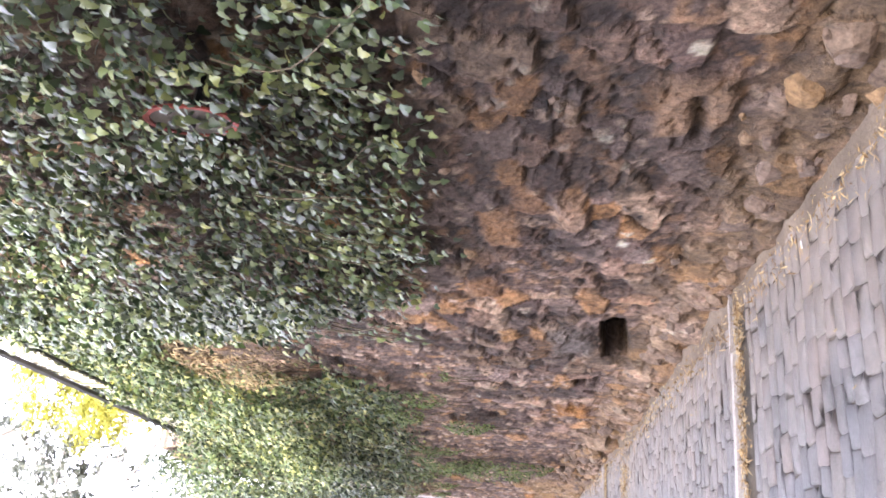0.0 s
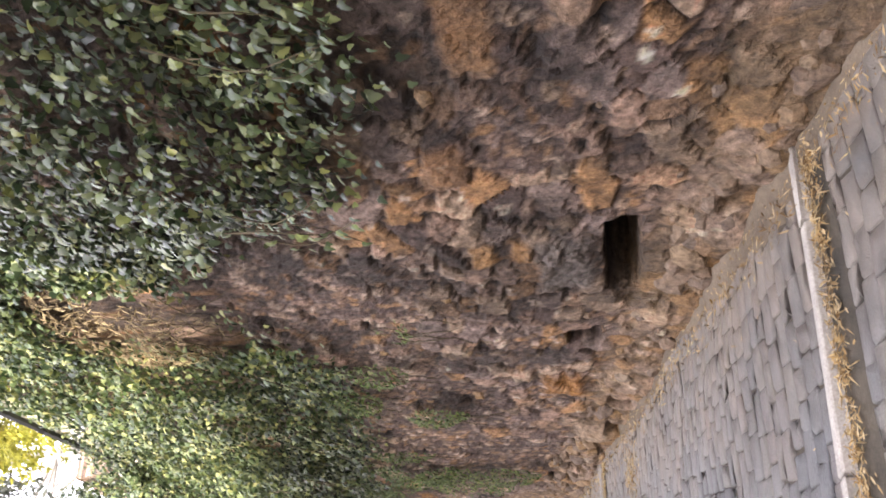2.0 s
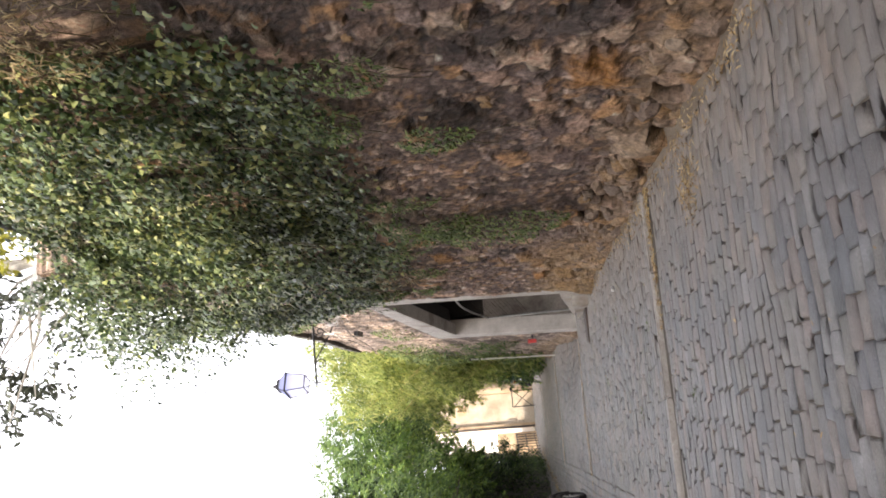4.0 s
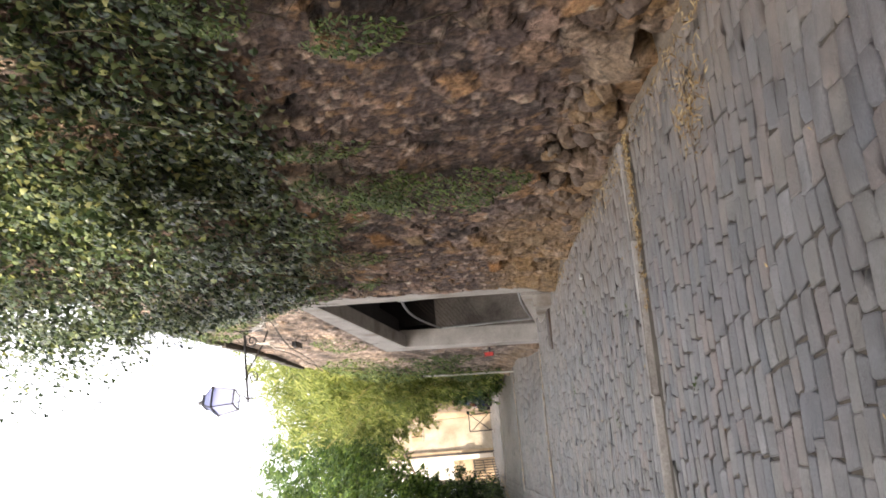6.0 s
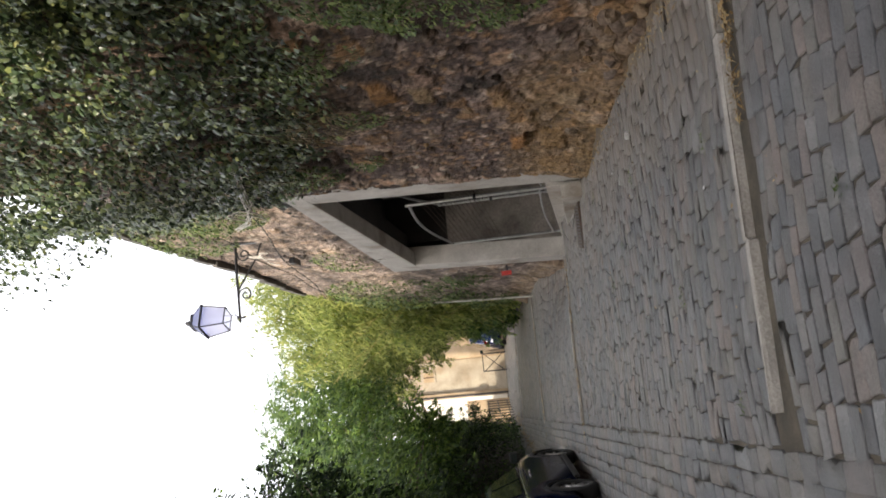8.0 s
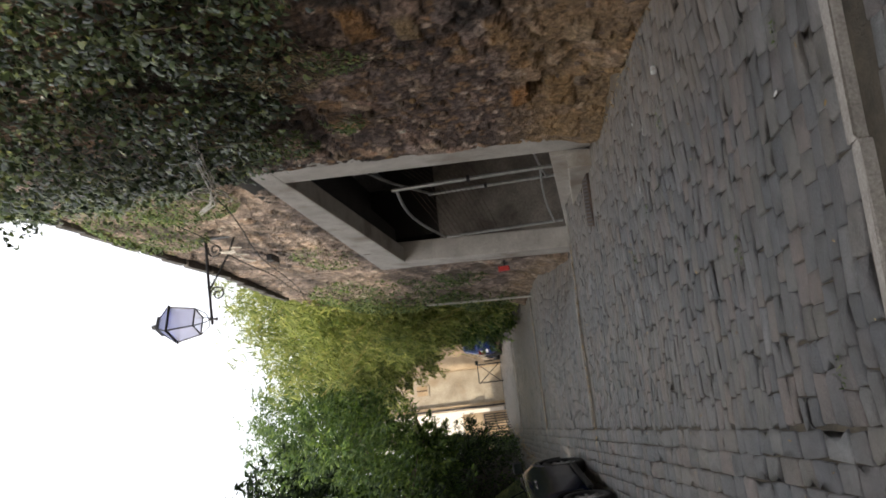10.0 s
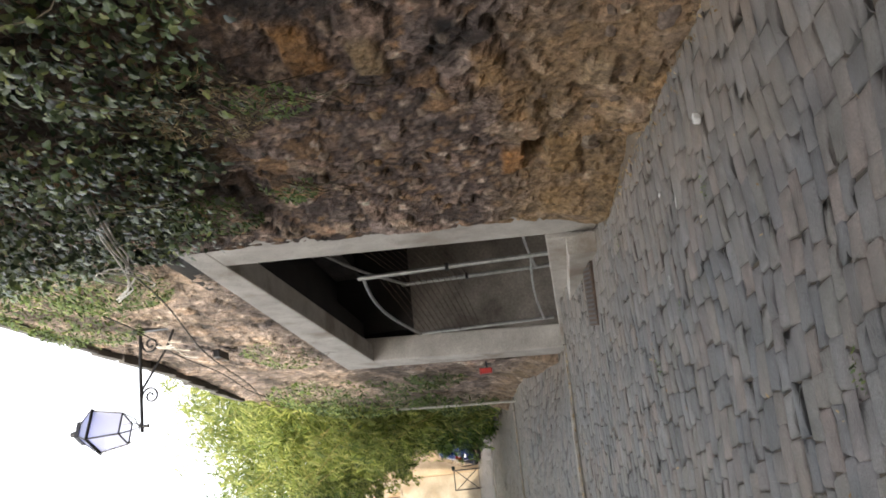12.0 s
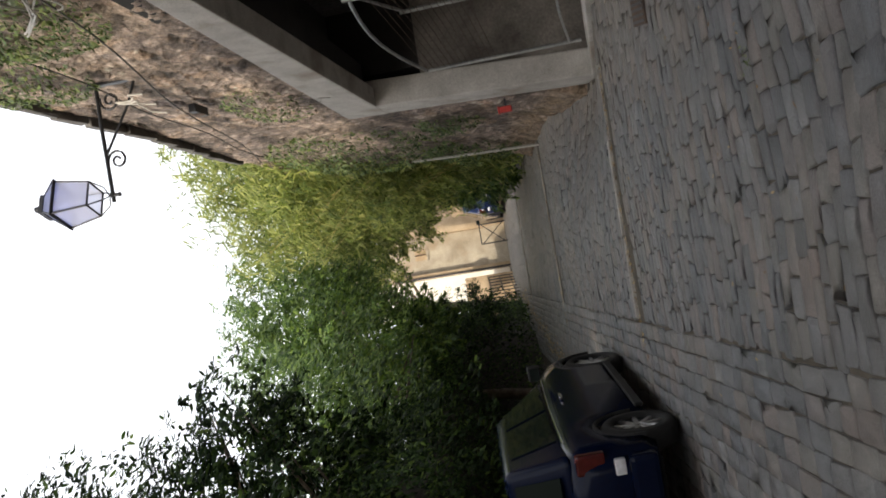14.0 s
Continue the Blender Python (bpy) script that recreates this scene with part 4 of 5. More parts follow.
cable("wall_cable", "black cable stub at the lintel corner", [(1.70, 17.3, 6.36), (1.74, 17.45, 6.24), (1.78, 17.54, 6.12)], 0.014, M_cable)
for k in range(3):
    cable("loose_wire", "pale wire ends twisted at the lantern foot", [on_wall(20.9 + 0.25 * t * (k - 1) + 0.06 * math.sin(7 * t + k), 7.85 - 0.35 * t + 0.05 * math.cos(8 * t), 0.25 + 0.05 * k * t) for t in np.linspace(0, 1, 9)], 0.009, M_wire)

jb = thing("junction_box", "small dark junction box on the upper wall cable", "box", on_wall(22.2, 7.6, 0.2))
part("box_body", boxed(1.88, 1.98, 22.05, 22.4, 7.56, 7.65, 0.01), M_iron, jb)
part("box_clip", boxed(1.87, 1.88 - 0.002, 22.18, 22.28, 7.54, 7.67, 0.0), M_rust, jb)

red = thing("red_box", "small bright red plastic box fixed to the rubble wall", "box", (1.62, 24.25, 4.2))
part("box_body", boxed(1.58, 1.66, 24.20, 24.29, 4.20, 4.36, 0.015), M_red, red)
part("box_lid", boxed(1.572, 1.668, 24.192, 24.298, 4.362, 4.38, 0.006), M_red, red)
part("box_bracket", boxed(1.662, 1.8, 24.235, 24.265, 4.26, 4.29, 0.0), M_iron, red)

post = thing("pole", "pale weathered vertical pole standing against the wall end", "pole", (1.5, 27.3, rz(1.5, 27.3)))
part("pole_shaft", tubed([(1.5, 27.3, rz(1.5, 27.3) - 0.05), (1.55, 27.25, 5.4), (1.58, 27.15, 6.2)], 0.022, 8), M_palebark, post)
part("pole_cap", tubed([(1.58, 27.15, 6.2), (1.58, 27.15, 6.25)], 0.028, 8), M_rust, post)

# red-rimmed sign swallowed by ivy
sg = thing("round_sign", "faded red-rimmed round sign half buried in ivy", "sign", (1.7, 3.15, 3.31))
for nm, r0, r1, mt, xx in (("sign_rim", 0.168, 0.195, M_sign_red, 1.785), ("sign_face", 0.0, 0.167, M_sign, 1.79)):
    bm = bmesh.new()
    n = 28
    cc = (xx, 3.15, 3.31)
    loops = []
    for rr, dx in ((r1, 0), (r1, 0.012), (max(r0, 0.001), 0.012), (max(r0, 0.001), 0)):
        loops.append([bm.verts.new((cc[0] + dx + 0.17 * rr * math.cos(2 * math.pi * k / n), cc[1] + 0.985 * rr * math.cos(2 * math.pi * k / n), cc[2] + rr * math.sin(2 * math.pi * k / n))) for k in range(n)])
    for u in range(4):
        p, q = loops[u], loops[(u + 1) % 4]
        for k in range(n):
            bm.faces.new((p[k], p[(k + 1) % n], q[(k + 1) % n], q[k]))
    part(nm, bm, mt, sg)
part("sign_bracket", tubed([(1.76, 3.15, 3.31), (2.1, 3.2, 3.31)], 0.02, 6), M_iron, sg)


# slatted fence along the wall top
def build_fence():
    f = thing("slat_fence", "dark rail with pale slats along the wall top, overgrown with ivy", "fence", (1.95, 7.6, 6.6))
    zt = lambda y: 6.84 + 0.055 * (y - 7.7)
    part("rail", tubed([(1.72, y, zt(y)) for y in np.linspace(6.4, 12.1, 12)], 0.035, 6), M_iron, f)
    part("rail", tubed([(1.80, y, zt(y) - 0.19) for y in np.linspace(6.4, 12.1, 12)], 0.02, 6), M_iron, f)
    rng = np.random.default_rng(6)
    y = 6.45
    while y < 12.1:
        x = 1.755 + rng.normal(0, 0.008)
        bm = boxed(x, x + 0.02, y, y + 0.055, zt(y) - 0.22, zt(y) - 0.01 + rng.uniform(-0.02, 0.03), 0.004)
        part("slat", bm, M_slat, f)
        y += rng.uniform(0.09, 0.2)


build_fence()


# ---- plants on the wall ----
def ivy_bottom(y):
    return np.interp(y, (-9, 0, 2.4, 3.5, 5.2, 6.0, 6.35, 7.3, 8.2, 9.0, 10.0, 11.0, 12.4, 14.0, 15.0, 16.3, 17.3), (1.5, 2.1, 2.5, 2.75, 3.0, 3.15, 4.1, 4.75, 4.3, 4.1, 4.15, 4.45, 4.8, 4.75, 5.1, 5.6, 6.2))


def ivy_depth(y, z):
    """How far the ivy stands off the wall."""
    b = ivy_bottom(y)
    rise = step01(z - b, -0.1, 0.8)
    bulge = np.interp(y, (-9, 2, 5.6, 6.4, 7.6, 9.0, 12.0, 13.5, 15.5, 16.3, 17.3), (0.35, 0.42, 0.40, 0.15, 0.12, 0.28, 0.36, 0.45, 0.45, 0.18, 0.08))
    high = step01(z, 6.0, 7.6) * np.interp(y, (11.5, 13.0, 15.6, 16.6, 18), (0.0, 0.36, 0.34, 0.12, 0.0))
    bulge = bulge * (1 - 0.35 * step01(z, 5.7, 6.7) * (1 - step01(y, 11.6, 12.6)))
    return 0.04 + rise * bulge * (1 + 1.4 * vnoise(y * 1.1, z * 1.1, 55, 3)) + high


def dry_zone(y, z):
    return (1 - step01(np.abs((y - 7.45 - 0.45 * (4.9 - z)) / 0.75), 0.5, 1.0)) * (1 - step01(np.abs((z - 4.9) / 0.75), 0.6, 1.0))


def build_ivy():
    rng = np.random.default_rng(31)
    ivy = thing("ivy", "thick green ivy curtain hanging over the rubble wall", "ivy", (1.9, 8, 4.5))
    def sample(n, y0, y1, top_add):
        y = rng.uniform(y0, y1, n)
        b = ivy_bottom(y) + 0.35 * vnoise(y * 2.6, y * 0, 61, 3)
        t = top_line(y) + top_add(y)
        z = b + (t - b) * rng.uniform(0, 1, n) ** 1.0
        drop = rng.uniform(0, 1, n) < 0.04
        z = np.where(drop, b - np.abs(rng.normal(0, 0.16, n)), z)
        keep = (dry_zone(y, z) < rng.uniform(0.15, 0.9, n)) & (vnoise(y * 1.5, z * 1.5, 71, 3) > -0.30)
        y, z = y[keep], z[keep]
        d = ivy_depth(y, z) * np.clip(0.75 + 1.9 * vnoise(y * 3.3, z * 3.0, 83, 2), 0.2, 1.5)
        layer = rng.uniform(0, 1, len(y)) ** 0.75
        x = wall_x(y) - 0.05 - d * layer - np.abs(rng.normal(0, 0.03, len(y)))
        return np.stack([x, y, z], 1)
    over = lambda y: np.interp(y, (-9, 11.8, 12.6, 15.5, 17.5), (0.12, 0.12, 0.3, 0.1, -0.3))
    for lab, n, y0, y1, s0, s1 in (("", 32000, 0.2, 7.2, 0.030, 0.066), ("lit", 30000, 6.2, 12.5, 0.032, 0.062), ("", 29000, 11.5, 17.3, 0.034, 0.066), ("", 3500, -7, 0.2, 0.06, 0.11)):
        p = sample(n, y0, y1, over)
        k = len(p)
        fac = np.tile((-1.0, -0.15, 0.45), (k, 1))
        hang = np.tile((-0.25, 0.0, -1.0), (k, 1))
        v, f = leaf_cloud(IVY, p, fac, hang, rng.uniform(s0, s1, k), rng, 0.55)
        mesh_np("foliage", v, f, M_ivy_lit if lab else M_ivy, ivy, kind="stuff")
    # trailing stems with their own leaves along the lower fringe
    shapes = []
    for s in range(6):
        v, f = leaf_cloud(IVY, np.zeros((1, 3)), np.array([(-1.0, -0.1, 0.4)]), np.array([(-0.2, 0, -1.0)]), [1.0], rng, 0.3)
        me = bpy.data.meshes.new("leaf")
        me.from_pydata([tuple(a) for a in v], [], [tuple(int(i) for i in t) for t in f])
        me.materials.append(M_ivy_piece)
        shapes.append(me)
    count = 0
    for k in range(44):
        y = rng.uniform(1.6, 6.3) if k < 26 else rng.uniform(8.5, 16)
        b = float(ivy_bottom(np.array([y]))[0])
        n = rng.uniform(0.4, 0.95)
        z0 = b + n * 0.55
        x0 = float(wall_x(y)) - float(ivy_depth(np.array([y]), np.array([z0]))[0]) - 0.05
        lean = rng.normal(0.1, 0.42)
        pts = [(x0 - 0.10 * math.sin(2.2 * t) * n, y + lean * t * t * n + 0.05 * math.sin(6 * t + k), z0 - n * t * (1.0 - 0.12 * t)) for t in np.linspace(0, 1, 8)]
        part("stem", tubed(pts, 0.0045, 4, 0.002), M_vine, ivy)
        for q in pts[1:]:
            if count < 280:
                ob = new("leaf", shapes[count % 6])
                s = rng.uniform(0.032, 0.068)
                ob.matrix_basis = pose(q[0] - 0.02, q[1] + rng.normal(0, 0.02), q[2], *rng.uniform(-30, 30, 3)) @ Matrix.Diagonal((s, s, s, 1))
                ob.parent = ivy
                ob.matrix_parent_inverse = ivy.matrix_basis.inverted()
                count += 1


build_ivy()


def tuft(name, label, cat, n, ys, zs, depth, size, mat, rng, shape=OVAL, stems=0, hang=(-0.3, 0, -0.8)):
    """A patch of small leaves on the wall round (ys, zs), each a (middle, spread)."""
    t = thing(name, label, cat, (float(wall_x(ys[0])) - 0.05, ys[0], zs[0]))
    a, r = rng.uniform(0, 2 * math.pi, n), np.sqrt(rng.uniform(0, 1, n))
    y, z = ys[0] + ys[1] * r * np.cos(a), zs[0] + zs[1] * r * np.sin(a)
    keep = vnoise(y * 4, z * 4, 17, 3) > -0.12
    y, z, r = y[keep], z[keep], r[keep]
    k = len(y)
    x = wall_x(y) + lean(y, z) - 0.06 - depth * (1 - r * r) * rng.uniform(0.2, 1, k) - 0.04
    v, f = leaf_cloud(shape, np.stack([x, y, z], 1), np.tile((-1.0, -0.2, 0.6), (k, 1)), np.tile(hang, (k, 1)), rng.uniform(0.6, 1.4, k) * size, rng, 0.6)
    mesh_np("leaves", v, f, mat, t, kind="stuff")
    for s in range(stems):
        y0, z0 = ys[0] + rng.normal(0, ys[1] * 0.4), zs[0] + rng.normal(0, zs[1] * 0.4)
        p = [on_wall(y0 + rng.normal(0, 0.03) * j, z0 - 0.10 * j, 0.1 + depth * 0.5 * math.sin(j * 0.7)) for j in range(6)]
        part("stem", tubed(p, 0.005, 4, 0.002), M_vine, t)


def build_tufts():
    rng = np.random.default_rng(51)
    tuft("dry_shrub", "dry brown tangle of dead stems on the wall", "dry shrub", 1400, (7.55, 0.85), (4.95, 0.6), 0.2, 0.05, M_dry, rng, BLADE, 16)
    tuft("dry_shrub", "dry orange-brown tangle under the ivy", "dry shrub", 450, (14.9, 0.45), (4.85, 0.35), 0.2, 0.045, M_dry, rng, BLADE, 8)
    spec = (("wall_weed", 2800, (12.95, 0.42), (3.3, 0.75), 0.26, 0.036), ("wall_weed", 1400, (12.6, 0.45), (3.95, 0.5), 0.22, 0.036), ("wall_weed", 420, (11.75, 0.14), (3.95, 0.35), 0.1, 0.032),
            ("wall_weed", 520, (10.15, 0.22), (3.30, 0.3), 0.12, 0.034), ("wall_weed", 420, (8.9, 0.3), (3.55, 0.25), 0.1, 0.03), ("wall_weed", 500, (9.6, 0.4), (3.9, 0.22), 0.12, 0.034),
            ("wall_weed", 340, (14.95, 0.2), (4.45, 0.24), 0.1, 0.032), ("wall_weed", 420, (16.25, 0.3), (4.78, 0.2), 0.12, 0.034), ("wall_weed", 1100, (16.7, 0.6), (5.55, 0.4), 0.2, 0.045),
            ("wall_weed", 900, (24.9, 0.45), (5.15, 0.5), 0.2, 0.05), ("wall_weed", 500, (13.6, 0.3), (4.5, 0.4), 0.14, 0.036), ("wall_weed", 260, (7.9, 0.25), (3.2, 0.12), 0.06, 0.028),
            ("wall_weed", 2600, (18.4, 1.2), (7.6, 0.9), 0.3, 0.05), ("wall_weed", 2200, (19.9, 1.3), (8.5, 0.7), 0.3, 0.05), ("wall_weed", 700, (22.6, 0.9), (6.9, 0.5), 0.15, 0.045))
    tuft("creeper", "brown-green creeper spread over the far wall", "creeper", 3600, (26.6, 1.9), (6.9, 1.5), 0.35, 0.06, M_weed, rng, OVAL, 8)
    tuft("creeper", "brown-green creeper spread over the far wall", "creeper", 1300, (27.6, 0.9), (5.2, 0.8), 0.3, 0.055, M_weed, rng, OVAL, 4)
    for nm, n, ys, zs, d, s in spec:
        tuft(nm, "green weeds rooted in the wall joints", "weed", n, ys, zs, d, s, M_weed, rng, stems=4)


build_tufts()


def build_road_weeds():
    rng = np.random.default_rng(61)
    for x, y in ((0.28, 16.6), (0.95, 15.1), (-0.2, 13.9), (0.5, 15.9), (-0.9, 12.9), (1.3, 17.2), (-0.1, 11.2), (0.6, 12.9)):
        n = 26
        w = thing("lane_weed", "tiny weed growing in a paving joint", "weed", (x, y, rz(x, y)), group="weeds in the joints")
        p = np.c_[rng.normal(x, 0.045, n), rng.normal(y, 0.02, n)]
        p = np.c_[p, road_z(p[:, 0], p[:, 1]) + rng.uniform(0.0, 0.03, n)]
        v, f = leaf_cloud(OVAL, p, np.tile((0, 0, 1.0), (n, 1)), rng.normal(0, 1, (n, 3)), rng.uniform(0.012, 0.026, n), rng, 0.6)
        mesh_np("leaves", v, f, M_weed, w, kind="stuff")


build_road_weeds()
st = part("white_stone", boxed(-0.03, 0.03, -0.02, 0.02, -0.02, 0.02, 0.012), M_white)
st.matrix_basis = pose(1.28, 15.0, rz(1.28, 15.0) + 0.015, 8, 4, 30)
tagged(st, "small white stone lying by the wall foot", "stone")
for k, (x, y) in enumerate(((1.75, 4.5), (0.35, 13.0), (1.05, 15.6), (0.7, 16.0), (1.2, 15.9))):
    st = part("paper_scrap", boxed(-0.03, 0.03, -0.008, 0.008, 0.0, 0.005, 0.002), M_white)
    st.matrix_basis = pose(x, y, rz(x, y) + 0.012, 8, 0, 25 + 60 * k)
    tagged(st, "scrap of white paper on the setts", "litter")


# ---- trees ----
def tree(name, label, base, trunk_top, r, crowns, leaf, mat, size, rng, bark=None, down=0.6, limbs=True):
    """Trunk, limbs to the middle of each crown mass, and leaves in clumps. crowns: (x, y, z, rx, ry, rz, clumps, leaves a clump)."""
    t = thing(name, label, "tree", base)
    b, e = Vector(base), Vector(trunk_top)
    pts = [b.lerp(e, s) + Vector((0.12 * math.sin(4 * s), 0.1 * math.sin(3 * s + 1), 0)) * (1 if 0 < s else 0) for s in np.linspace(0, 1, 8)]
    pts[0].z -= 0.1
    part("trunk", tubed(pts, r, 9, r * 0.5), bark or M_bark, t, smooth=True)
    for x, y, z, rx, ry, rzz, clumps, per in crowns:
        c = Vector((x, y, z))
        if limbs:
            for j in range(5):
                d = Vector(rng.normal(0, 1, 3)).normalized()
                tip = c + Vector((d.x * rx, d.y * ry, d.z * rzz)) * 0.8
                s = pts[rng.integers(4, 8)]
                m = s.lerp(tip, 0.5) + Vector(rng.normal(0, 0.15, 3))
                part("limb", tubed([s, m, tip], r * 0.35, 5, 0.008), bark or M_bark, t)
        clumps, per = int(clumps * 0.62), int(per * 0.8)
        d = rng.normal(0, 1, (clumps, 3))
        d /= np.linalg.norm(d, axis=1)[:, None]
        rad = rng.uniform(0.25, 0.9, clumps) ** 0.5 * (1 + 0.7 * vnoise(d[:, 0] * 2.4 + 5, d[:, 1] * 2.4 + d[:, 2] * 2.1, 33, 3))
        root = np.array((x, y, z)) + d * rad[:, None] * np.array((rx, ry, rzz))
        way = d * np.array((1, 1, 0.6)) + rng.normal(0, 0.35, (clumps, 3)) + np.array((0, 0, 0.35 - 0.6 * down + 0.25))
        way /= np.linalg.norm(way, axis=1)[:, None]
        span = rng.uniform(0.25, 0.62, clumps) * min(rx, ry, rzz) ** 0.5
        # each spray: leaves along a twig, wide at its root and narrow at its tip
        u = rng.uniform(0, 1, (clumps, per))
        p = root[:, None] + way[:, None] * (span[:, None] * u)[..., None] + rng.normal(0, 1, (clumps, per, 3)) * (span[:, None] * (0.26 - 0.2 * u))[..., None]
        p[..., 2] -= 0.25 * span[:, None] * u ** 2
        p = p.reshape(-1, 3)
        k = len(p)
        out = np.repeat(way, per, 0)
        v, f = leaf_cloud(leaf, p, out * 0.5 + np.array((0, -0.3, 0.7)), out + np.array((0, 0, -down * 0.6)), rng.uniform(0.85, 1.6, k) * size, rng, 0.45)
        mesh_np("crown", v, f, mat, t, kind="stuff")


def build_trees():
    rng = np.random.default_rng(77)
    g = lambda x, y: (x, y, rz(max(-4, min(x, 1.6)), y))
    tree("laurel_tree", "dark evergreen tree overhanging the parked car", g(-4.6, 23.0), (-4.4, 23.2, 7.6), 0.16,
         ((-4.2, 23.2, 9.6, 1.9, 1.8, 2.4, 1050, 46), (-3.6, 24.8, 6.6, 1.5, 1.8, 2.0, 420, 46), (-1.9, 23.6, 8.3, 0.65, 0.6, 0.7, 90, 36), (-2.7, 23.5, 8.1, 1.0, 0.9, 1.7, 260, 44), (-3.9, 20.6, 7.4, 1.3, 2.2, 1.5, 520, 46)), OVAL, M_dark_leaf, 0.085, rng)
    tree("laurel_tree", "dense glossy green tree behind the hedge", g(-4.0, 27.5), (-4.0, 27.5, 7.6), 0.16,
         ((-3.0, 27.5, 8.3, 1.6, 1.8, 1.6, 420, 46), (-2.6, 30.5, 8.5, 1.4, 2.0, 1.5, 360, 46), (-1.6, 31.5, 7.3, 0.8, 1.2, 0.7, 160, 40)), OVAL, M_mid_leaf, 0.09, rng)
    tree("leafy_tree", "bright green tree leaning over the lane edge", g(-3.4, 33.5), (-3.0, 33.0, 9.0), 0.15,
         ((-1.6, 32.0, 9.6, 1.5, 1.8, 2.3, 620, 46), (-0.6, 35.0, 11.4, 1.7, 1.8, 2.0, 620, 46), (-1.4, 35.5, 9.4, 1.2, 1.6, 1.6, 320, 46)), OVAL, M_mid_leaf, 0.09, rng)
    tree("leafy_tree", "tall green tree above the end of the lane", g(-1.6, 43.0), (-1.0, 43, 12.0), 0.2,
         ((0.2, 42, 13.0, 2.1, 2.2, 2.3, 480, 50), (1.7, 41, 11.4, 1.6, 1.6, 1.5, 260, 50)), OVAL, M_mid_leaf, 0.10, rng)
    tree("laurel_bush", "dark clipped evergreen bush at the lane edge", g(-2.9, 37.5), (-2.6, 37.5, 6.8), 0.1,
         ((-1.9, 37.5, 7.5, 0.9, 1.3, 1.3, 220, 50), (-1.3, 40.0, 7.6, 0.7, 0.9, 0.9, 120, 50)), OVAL, M_dark_leaf, 0.07, rng)
    tree("round_bush", "dense green bush at the foot of the bamboo", g(2.0, 34.8), (1.9, 34.8, 6.4), 0.06,
         ((1.75, 31.6, 5.75, 0.6, 1.3, 0.95, 260, 50), (2.1, 34.6, 6.7, 0.6, 1.2, 1.0, 200, 50)), OVAL, M_mid_leaf, 0.075, rng)
    tree("leafy_tree", "yellow-green tree arching over the end of the lane", g(2.6, 39.5), (1.8, 39.4, 10.2), 0.12,
         ((0.7, 38.6, 10.6, 1.2, 1.4, 1.5, 300, 48), (1.5, 38.2, 9.1, 0.9, 1.2, 1.2, 240, 48)), OVAL, M_bamboo, 0.09, rng)
    # sparse tall tree above the wall, seen against the sky
    tree("plane_tree", "tall sparse tree with a pale trunk behind the wall", (4.6, 19.5, 6.5), (2.9, 18.0, 14.5), 0.16,
         ((1.5, 16.8, 12.0, 1.0, 1.2, 1.3, 120, 30), (2.6, 17.6, 14.0, 1.2, 1.4, 1.5, 130, 30), (0.7, 16.4, 11.4, 0.6, 0.7, 0.8, 26, 24)), OVAL, M_grey_leaf, 0.10, rng, M_palebark)
    tree("yellow_tree", "sunlit yellow-green tree behind the slat fence", (3.6, 12.6, 6.0), (3.1, 12.9, 9.3), 0.1,
         ((2.75, 13.0, 9.9, 0.8, 1.5, 1.0, 220, 44), (2.5, 11.6, 8.8, 0.6, 0.9, 0.8, 110, 40)), OVAL, M_yellow_leaf, 0.07, rng)


def build_hedge():
    rng = np.random.default_rng(81)
    h = thing("hedge", "dense dark evergreen hedge along the lane edge", "hedge", (-3.2, 30, rz(-3.2, 30)))
    edge = lambda y: -2.35 + 0.085 * np.maximum(y - 28.5, 0)
    # solid dark core, put in to stand for the shade between the leaves
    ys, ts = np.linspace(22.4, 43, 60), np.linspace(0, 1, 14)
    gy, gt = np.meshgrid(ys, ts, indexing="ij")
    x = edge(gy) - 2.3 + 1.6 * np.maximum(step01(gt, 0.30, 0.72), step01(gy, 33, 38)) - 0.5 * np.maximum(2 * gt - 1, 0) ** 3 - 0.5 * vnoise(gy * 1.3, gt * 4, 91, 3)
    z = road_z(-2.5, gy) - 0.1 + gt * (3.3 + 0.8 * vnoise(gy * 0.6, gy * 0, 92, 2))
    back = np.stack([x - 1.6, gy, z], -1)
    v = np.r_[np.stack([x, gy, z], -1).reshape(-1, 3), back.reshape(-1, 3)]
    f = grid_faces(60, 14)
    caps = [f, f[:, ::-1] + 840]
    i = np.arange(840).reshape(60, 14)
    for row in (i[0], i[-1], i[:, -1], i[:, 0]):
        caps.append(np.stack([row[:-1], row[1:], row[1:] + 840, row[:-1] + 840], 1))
    mesh_np("shade_core", v, np.concatenate(caps), M_hedge_shade, h, "solid dark core standing in for the shade inside")
    n = 34000
    y, t = rng.uniform(22, 43, n), rng.uniform(0, 1, n)
    x = edge(y) - 1.75 + 1.75 * np.maximum(step01(t, 0.28, 0.70), step01(y, 33, 38)) - 0.5 * np.maximum(2 * t - 1, 0) ** 3 - 0.5 * vnoise(y * 1.3, t * 4, 91, 3) - np.abs(rng.normal(0, 0.28, n)) + 0.06
    z = road_z(-2.5, y) + 0.05 + t * (3.5 + 0.8 * vnoise(y * 0.6, y * 0, 92, 2))
    v, f = leaf_cloud(OVAL, np.stack([x, y, z], 1), np.tile((0.9, -0.5, 0.5), (n, 1)), np.tile((0.3, 0, -0.8), (n, 1)), rng.uniform(0.05, 0.10, n), rng, 0.6)
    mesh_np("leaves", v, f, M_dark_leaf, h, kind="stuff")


build_hedge()
build_trees()


